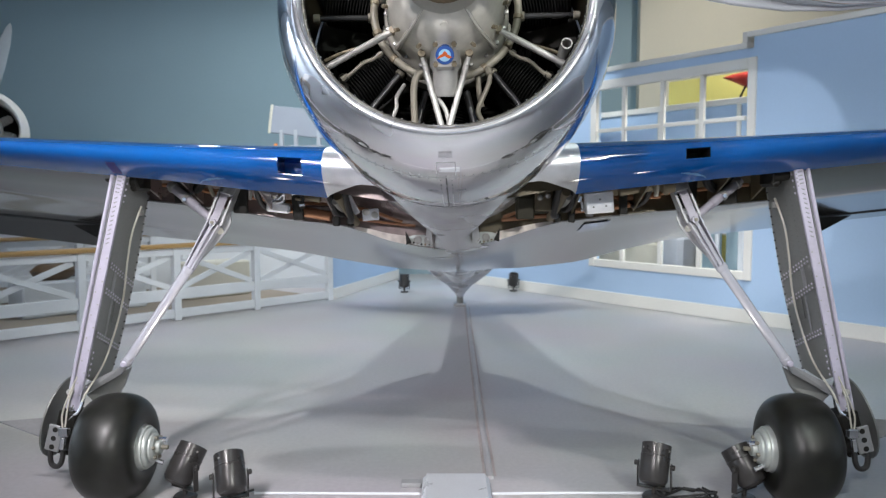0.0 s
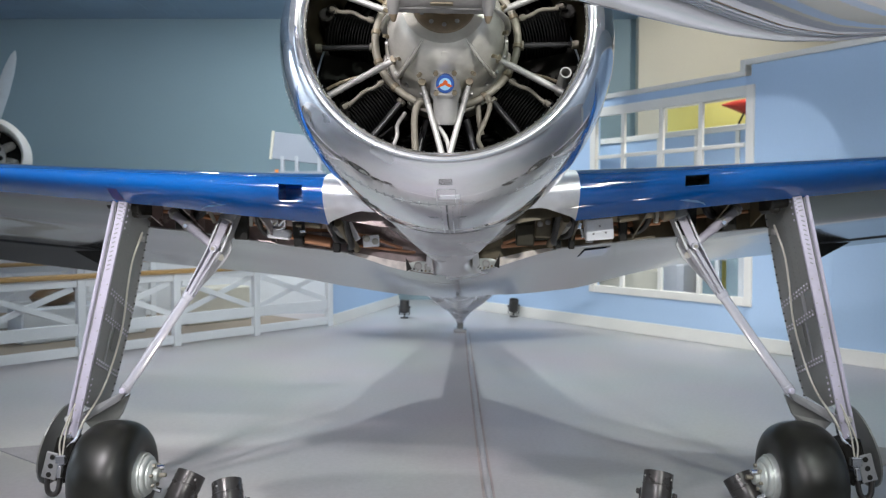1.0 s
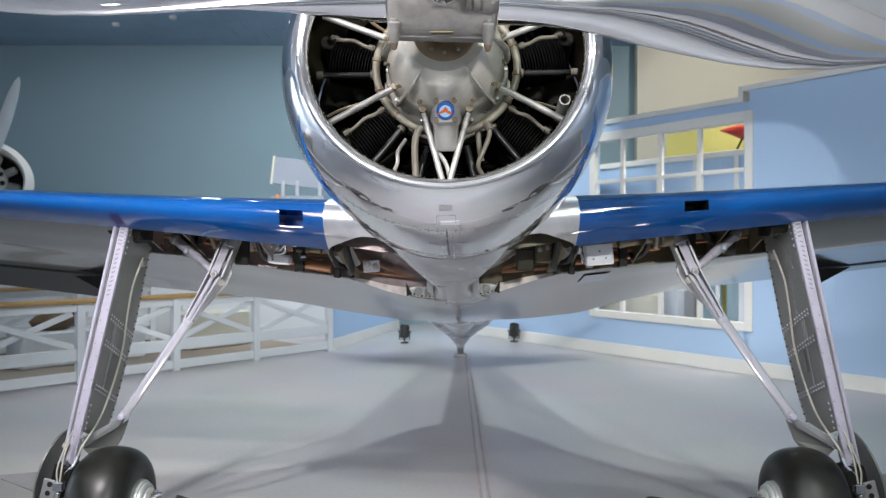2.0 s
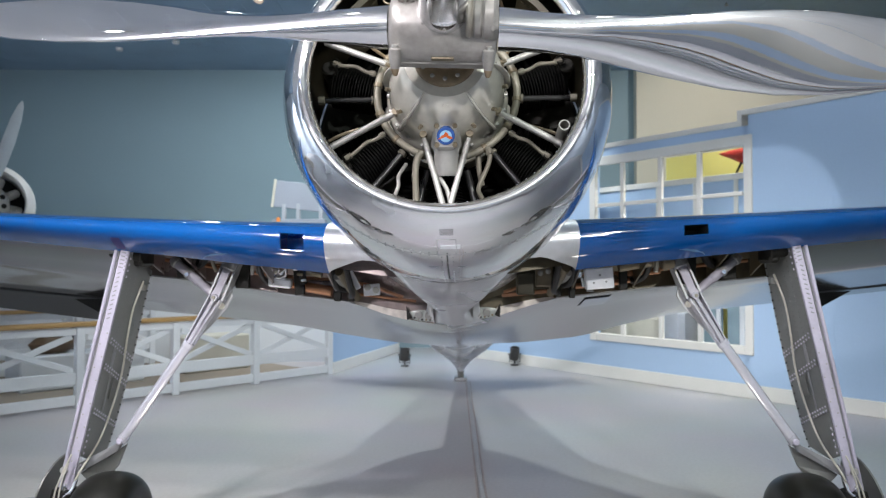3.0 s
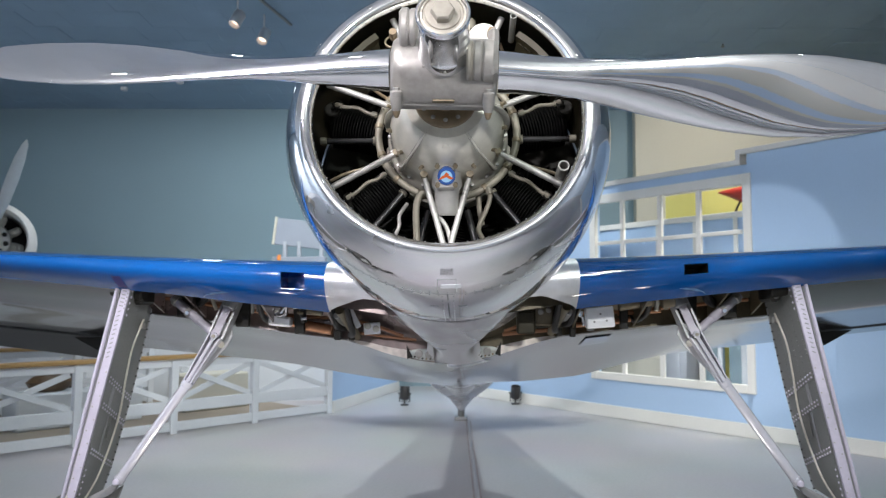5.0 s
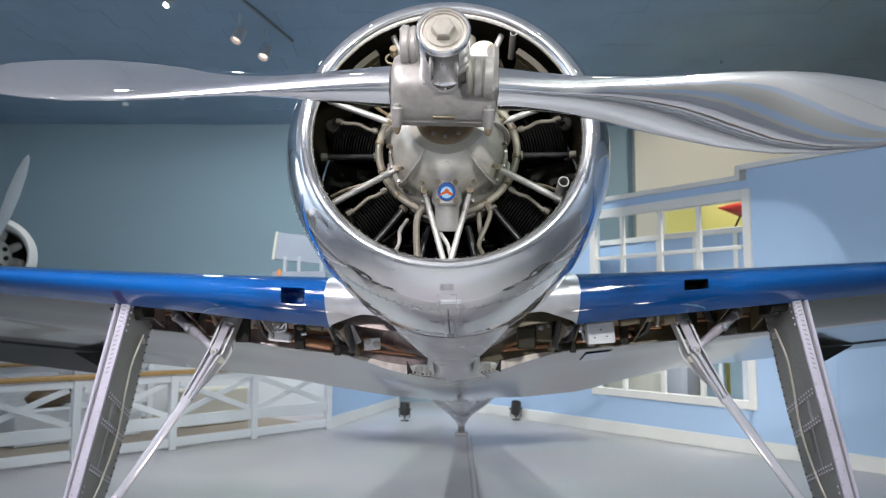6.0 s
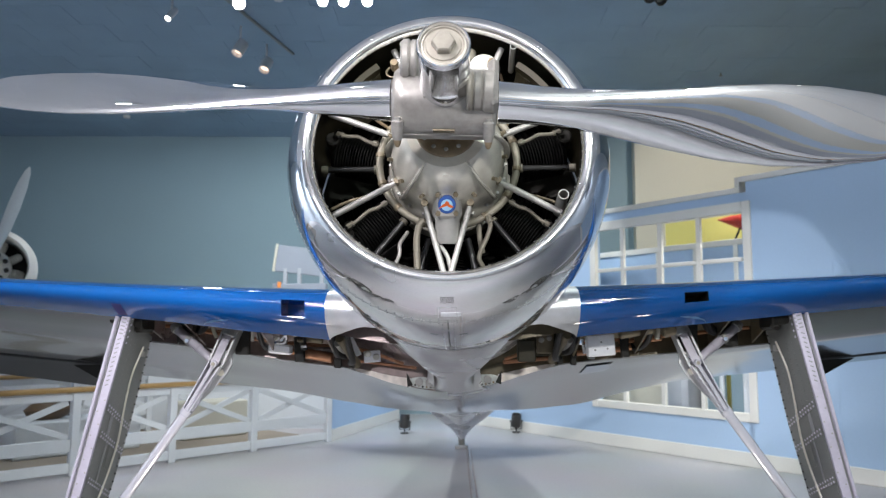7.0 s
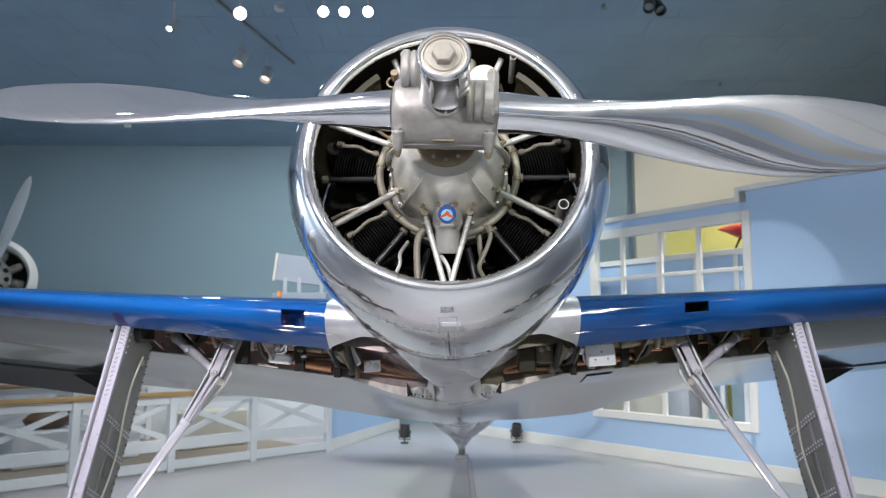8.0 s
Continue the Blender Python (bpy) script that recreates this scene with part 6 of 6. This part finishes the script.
# floor box with a rounded lid, conduit across and cable cover along the floor
fb = thing("floor_box", box((0.065, 3.56, 0.018), (0.335, 0.36, 0.046), None, 0.018), M_PLATE, "pale metal floor box with rounded edges", "floor box", smooth=False)
part("lid", box((0.065, 3.56, 0.046), (0.30, 0.325, 0.006), None, 0.003), M_PLATE, fb, smooth=False)
thing("conduit", pipe([(-0.92, 3.57, 0.007), (-0.5, 3.565, 0.007), (-0.11, 3.56, 0.007)], 0.007, 10), M_FENCE, "thin white conduit lying across the floor", "conduit")
thing("conduit", pipe([(0.24, 3.56, 0.007), (0.6, 3.57, 0.007), (1.0, 3.57, 0.007)], 0.007, 10), M_FENCE, "thin white conduit lying across the floor", "conduit")
thing("outlet_plate", box((-0.16, 3.68, 0.012), (0.10, 0.06, 0.024), None, 0.004), M_GREYMETAL, "small grey outlet plate beside the floor box", "outlet", smooth=False)
bm = pipe([(0.315, 9.85, 0.0), (0.288, 8.0, 0.0), (0.262, 6.0, 0.0), (0.250, 5.0, 0.0), (0.245, 3.9, 0.0), (0.242, 3.77, 0.0)], 0.019, 12)
thing("cable_cover", bm, M_COVER, "grey raised cable cover along the floor to the tail", "cable cover")
for sx in (-1, 1):
    bm = loft([[(x + sx * 0.027 - 0.007, y, 0.004), (x + sx * 0.027 + 0.007, y, 0.004)] for y, x in ((3.8, 0.243), (4.4, 0.246), (5.0, 0.250), (6.0, 0.262), (8.0, 0.288), (9.8, 0.314))], wrap=False)
    thing("adhesive_tape", bm, M_TAPE, "worn reddish tape beside the cable cover", "tape", smooth=False)
rnd = random.Random(5)
for j in range(4):
    pts = []
    a = rnd.uniform(0, 6)
    for k in range(9):
        a += rnd.uniform(0.5, 1.3)
        pts.append((1.17 + 0.16 * math.cos(a) * rnd.uniform(0.4, 1), 3.50 + 0.07 * math.sin(a), 0.008 + 0.035 * abs(math.sin(k * 1.3 + j))))
    pts[0] = (1.03, 3.5, 0.01)
    thing("cable", pipe(pts, 0.0055, 6), M_CABLE, "tangled black cable on the floor", "cable", "tangled cables by the spotlight")
thing("cable", pipe([(-1.03, 3.45, 0.006), (-0.98, 3.56, 0.006), (-0.93, 3.60, 0.012)], 0.006, 6), M_CABLE, "short black cable from a floor spotlight", "cable")
thing("plug", box((1.07, 3.58, 0.05), (0.03, 0.03, 0.055), Matrix.Rotation(0.3, 4, "X"), 0.006), M_CABLE, "black plug on top of the cables", "plug")

# ---- ceiling lamps ----
def can_lamp(at, aim, lit, label, mat, size=0.075):
    f = holder("track_spotlight", Matrix.Identity(4), label, "ceiling lamp", "track lamps under the ceiling")
    p = Vector(at)
    d = (Vector(aim) - p).normalized()
    part("stem", rod((p.x, p.y, CEIL), p, 0.012, n=8), mat, f)
    m = along(p - d * 0.10, p + d)
    part("housing", lathe([(0.0, 0.0), (0.0, size * 0.8), (0.02, size), (0.20, size), (0.20, size * 0.88), (0.14, size * 0.8)], m, 28), mat, f)
    part("lens", lathe([(0.165 if lit else 0.145, size * 0.86 if lit else size * 0.8), (0.16, 0.0)], m, 28), M_LAMP if lit else (M_WARM if mat == M_CANW else M_DRUM), f)
    return f


can_lamp((-2.18, 7.55, 4.93), (0.0, 0.0, 1.5), True, "lit white track spotlight under the ceiling", M_CANW, 0.07)
for x in (-1.29, -1.07, -0.82):
    can_lamp((x, 7.50, 4.93), (0.0, 0.0, 1.5), True, "lit white track spotlight, one of a row", M_CANW, 0.058)
can_lamp((-2.50, 8.78, 4.92), (-2.95, 8.2, 3.6), False, "white track spotlight pointing down", M_CANW, 0.07)
can_lamp((-2.32, 9.36, 4.92), (-2.55, 8.6, 3.6), False, "white track spotlight pointing down", M_CANW, 0.07)
can_lamp((-3.0, 7.85, 4.94), (-3.3, 7.0, 3.8), True, "small lit track spotlight", M_CANW, 0.036)
can_lamp((2.10, 7.35, 4.95), (1.6, 6.0, 3.5), False, "black track spotlight under the ceiling", M_CAN, 0.06)
can_lamp((2.20, 7.40, 4.95), (2.5, 6.2, 3.5), False, "black track spotlight under the ceiling", M_CAN, 0.06)
for x, y in ((-3.6, 1.9), (-2.3, 2.3), (-1.0, 1.6), (1.1, 1.5), (2.4, 2.2), (3.7, 1.9), (-4.6, -1.2), (4.4, -1.4)):
    can_lamp((x, y, 4.93), (x * 0.8, 3.2, 1.6), True, "lit white track spotlight over the aircraft's nose", M_CANW, 0.055)
thing("lamp_track", box((-2.35, 8.4, CEIL - 0.02), (0.035, 2.6, 0.03), Matrix.Rotation(radians(-14), 4, "Z"), 0.004), M_TRACK, "brownish lamp track under the ceiling", "lamp track", smooth=False)
thing("lamp_track", box((-1.6, 7.5, CEIL - 0.02), (2.4, 0.035, 0.03), None, 0.004), M_TRACK, "brownish lamp track under the ceiling", "lamp track", smooth=False)
for x, y in ((-1.86, 7.95), (-5.5, 12.6), (-2.1, 11.4), (-4.4, 12.2)):
    thing("smoke_detector", lathe([(0, 0.0), (0, 0.05), (0.02, 0.06), (0.05, 0.06), (0.05, 0)], Matrix.Translation((x, y, CEIL - 0.05)), 20), M_CANW, "small round detector on the ceiling", "detector", "ceiling detectors")
for x, y in ((1.75, 7.9), (1.55, 10.6), (3.95, 10.4)):
    thing("sprinkler", lathe([(0, 0.0), (0, 0.018), (0.012, 0.03), (0.016, 0.012), (0.05, 0.012), (0.05, 0)], Matrix.Translation((x, y, CEIL - 0.05)), 16), M_TRACK, "small dark sprinkler head under the ceiling", "sprinkler", "ceiling sprinklers")
thing("ceiling_hook", rod((4.6, 7.2, CEIL), (4.45, 7.0, CEIL - 0.12), 0.02, n=8), M_RUST, "rusty hanger rod at the ceiling", "hanger")

# ---- the gallery behind the window ----
def W(x, y, z):
    return WM @ Vector((x, y, z))


def gallery_box(name, x0, x1, y0, y1, z0, z1, mat, label, cat, bev=0.01):
    return thing(name, box(((x0 + x1) / 2, (y0 + y1) / 2, (z0 + z1) / 2), (x1 - x0, y1 - y0, z1 - z0), None, bev), mat, label, cat, at=WM, smooth=False)


# inner low partition with white frames
wall_box("wall_inner", -1.5, 3.2, 0.95, 2.62, 0.86, 0.94, M_BLUEWALL, "inner pale blue partition with white frames")
wall_box("trim_inner", -1.5, 3.2, 2.62, 2.70, 0.83, 0.97, M_WHITE, "white cap of the inner partition", "trim", 0.005)
for x in (-0.2, 0.42, 1.02, 1.62, 1.92, 2.22):
    wall_box("trim_inner", x - 0.03, x + 0.03, 0.95, 2.62, 0.835, 0.857, M_WHITE, "white upright of the inner partition", "trim", 0.004)
for z in (2.1, 1.55, 0.98):
    wall_box("trim_inner", -1.5, 3.2, z - 0.03, z + 0.03, 0.845, 0.857, M_WHITE, "white crossbar of the inner partition", "trim", 0.004)
bm = loft([[W(x, 1.02 + dy, z + dz) for dy, dz in ((0, h), (0.06, h * 0.6), (0.08, 0), (0.06, -h * 0.6), (0, -h), (-0.06, -h * 0.6), (-0.08, 0), (-0.06, h * 0.6))] for x, z, h in ((1.32, 2.99, 0.015), (1.42, 2.98, 0.05), (1.6, 2.94, 0.10), (1.8, 2.90, 0.14), (2.1, 2.86, 0.16), (2.5, 2.86, 0.14))], cap=True)
ex = thing("hanging_exhibit", bm, M_RED, "red rounded hull of a hanging exhibit, on a dark pole", "exhibit")
part("pole", rod(W(1.62, 1.0, 2.88), W(1.50, 1.0, 2.66), 0.014, n=8), M_DARK, ex)
gallery_box("display_case", 0.75, 1.15, 0.35, 0.75, 0.0, 0.95, M_CASE, "grey upholstered display block behind the window", "display case", 0.06)
gallery_box("exhibit_screen", 1.28, 1.62, 0.50, 0.54, 0.0, 1.35, M_TEAL, "teal display panel behind the window", "display panel", 0.005)
gallery_box("exhibit_screen", 1.58, 1.63, 0.44, 0.48, 0.0, 1.35, M_FENCE, "white upright of a display panel", "display panel", 0.005)
gallery_box("exhibit_screen", 1.66, 2.6, 0.56, 0.60, 0.0, 1.75, M_TEAL, "wide teal display panel behind the window", "display panel", 0.005)
gallery_box("exhibit_screen", 1.86, 1.93, 0.50, 0.54, 0.0, 1.6, M_FENCE, "white upright of a display panel", "display panel", 0.005)
gallery_box("plinth", -0.6, 0.7, 0.55, 0.78, 0.0, 0.80, M_BEIGE, "low beige display base behind the window", "display base", 0.02)

# ---- white aircraft at the far side of the hall ----
far = holder("airplane", pose(-5.85, 9.6, 0, 0, 0, 30), "white vintage aircraft with round cowling and exposed engine", "airplane")
FT = radians(8)
FXm = Matrix.Translation((0, 0, 2.33)) @ Matrix.Rotation(-FT, 4, "X") @ Matrix.Rotation(radians(-90), 4, "X")
part("cowling", lathe([(0.14, 0.415), (0.03, 0.42), (0.0, 0.435), (0.02, 0.47), (0.10, 0.52), (0.25, 0.545), (0.55, 0.54), (0.7, 0.52)], FXm, 64), M_WHITE, far, "white painted round cowling")
part("fuselage", lathe([(0.62, 0.50), (1.2, 0.52), (2.4, 0.48), (3.6, 0.3), (4.4, 0.1), (4.5, 0)], FXm, 40), M_WHITE, far)
part("engine_face", lathe([(0.4, 0.43), (0.38, 0.0)], FXm, 40), M_DARK, far)
fe = part("engine", lathe([(0.35, 0.24), (0.16, 0.24), (0.13, 0.22), (0.10, 0.12), (0.0, 0.09), (-0.06, 0.0)], FXm, 40), M_FARENG, far, "pale engine nose with dark holes")
for k in range(9):
    a = 2 * math.pi * k / 9 + 0.2
    o, e = FXm @ Vector((0.24 * math.cos(a), 0.24 * math.sin(a), 0.25)), FXm @ Vector((0.41 * math.cos(a), 0.41 * math.sin(a), 0.25))
    part("cylinder", lathe([(0, 0.05), (0.02, 0.06), (0.03, 0.05), (0.05, 0.062), (0.06, 0.05), (0.08, 0.062), (0.09, 0.05), (0.12, 0.055), (0.15, 0.03), (0.15, 0)], along(o, e), 14), M_FARENG, fe)
    p = FXm @ Vector((0.175 * math.cos(a), 0.175 * math.sin(a), 0.118))
    part("vent", dots([p], 0.035, n=10, normal=FXm.to_3x3() @ Vector((0, 0, -1))), M_DARK, fe)
rows = []
for r, c, th in ((0.08, 0.07, 0.06), (0.25, 0.10, 0.05), (0.5, 0.17, 0.035), (0.8, 0.19, 0.025), (1.1, 0.16, 0.018), (1.29, 0.09, 0.012), (1.36, 0.02, 0.005)):
    rows.append([Vector((c / 2 * math.cos(2 * math.pi * k / 20) * 0.8, -0.10 + c / 2 * math.cos(2 * math.pi * k / 20) * 0.5 + th / 2 * math.sin(2 * math.pi * k / 20), r)) for k in range(20)])
for m in (Matrix.Translation((0, 0, 2.33)) @ Matrix.Rotation(radians(15.5), 4, "Y"), Matrix.Translation((0, 0, 2.33)) @ Matrix.Rotation(radians(195.5), 4, "Y")):
    part("blade", loft([[m @ p for p in r] for r in rows], cap=True), M_BLADE2, far, "grey metal propeller blade")
for sg in (-1, 1):
    part("landing_leg", rod((sg * 0.45, 1.0, 2.0), (sg * 1.1, 0.8, 0.35), 0.05), M_WHITE, far)
    part("wheel", lathe([(-0.08, 0.12), (-0.08, 0.28), (-0.05, 0.34), (0.05, 0.34), (0.08, 0.28), (0.08, 0.12)], Matrix.Translation((sg * 1.1, 0.8, 0.355)) @ Matrix.Rotation(radians(90), 4, "Y"), 36), M_RUBBER, far)
part("tail_post", rod((0, 4.0, 1.6), (0, 4.1, 0.0), 0.04), M_WHITE, far)

# grey sign board on white posts, far back beside the low wall
sb = holder("sign_board", pose(-2.35, 12.2, 0, 0, 0, -8), "pale grey blank sign board on white posts", "sign")
part("panel", box((0.05, 0, 2.64), (0.98, 0.05, 0.44), Matrix.Rotation(radians(7), 4, "Y"), 0.01), M_SIGN, sb, smooth=False)
part("panel_edge", box((-0.43, -0.03, 2.70), (0.04, 0.03, 0.46), Matrix.Rotation(radians(7), 4, "Y"), 0.004), M_BEIGE, sb, smooth=False)
for x in (-0.26, -0.02, 0.36):
    part("post", box((x, 0, 1.27), (0.06, 0.06, 2.5), None, 0.005), M_CASE, sb, smooth=False)
part("shelf", box((0.0, -0.02, 2.20), (0.9, 0.12, 0.14), None, 0.01), M_SIGN, sb, smooth=False)
part("marker", box((-0.33, -0.09, 2.25), (0.06, 0.02, 0.1), None, 0.006), M_ORANGE, sb, smooth=False)

wall_between("wall_display", (-10.0, 11.9), (-1.78, 11.9), 0, 1.2, 0.12, M_FENCE, "low white painted display wall behind the fences")

# things behind the fences: low white plinths and dark cases
for x, y, w, dpt, h, mat, lab in ((-2.4, 1.35, 1.5, 0.5, 0.28, M_FENCE, "low white display plinth behind the fence"), (0.6, 1.5, 1.5, 0.5, 0.42, M_FENCE, "low white display plinth behind the fence"), (-0.9, 1.9, 1.1, 0.5, 0.5, M_CASE, "grey display case behind the fence"), (2.5, 1.6, 1.0, 0.5, 0.5, M_BEIGE, "beige display block behind the fence")):
    thing("display_plinth", box((0, 0, h / 2 + 0.012), (w, dpt, h), None, 0.02), mat, lab, "plinth", at=FM @ Matrix.Translation((x, y, 0)), smooth=False)
for x, y, h, r in ((-1.6, 1.35, 0.28, 0.16), (-1.35, 1.4, 0.012, 0.2), (0.3, 1.5, 0.42, 0.13)):
    o = thing("model_hull", lathe([(0, 0.0), (0.01, r * 0.5), (0.06, r * 0.85), (0.13, r), (0.2, r * 0.7), (0.24, 0)], FM @ Matrix.Translation((x, y, h)) @ Matrix.Diagonal((2.2, 1, 1, 1)), 24), M_HULL, "dark brown boat-shaped model on display", "model")
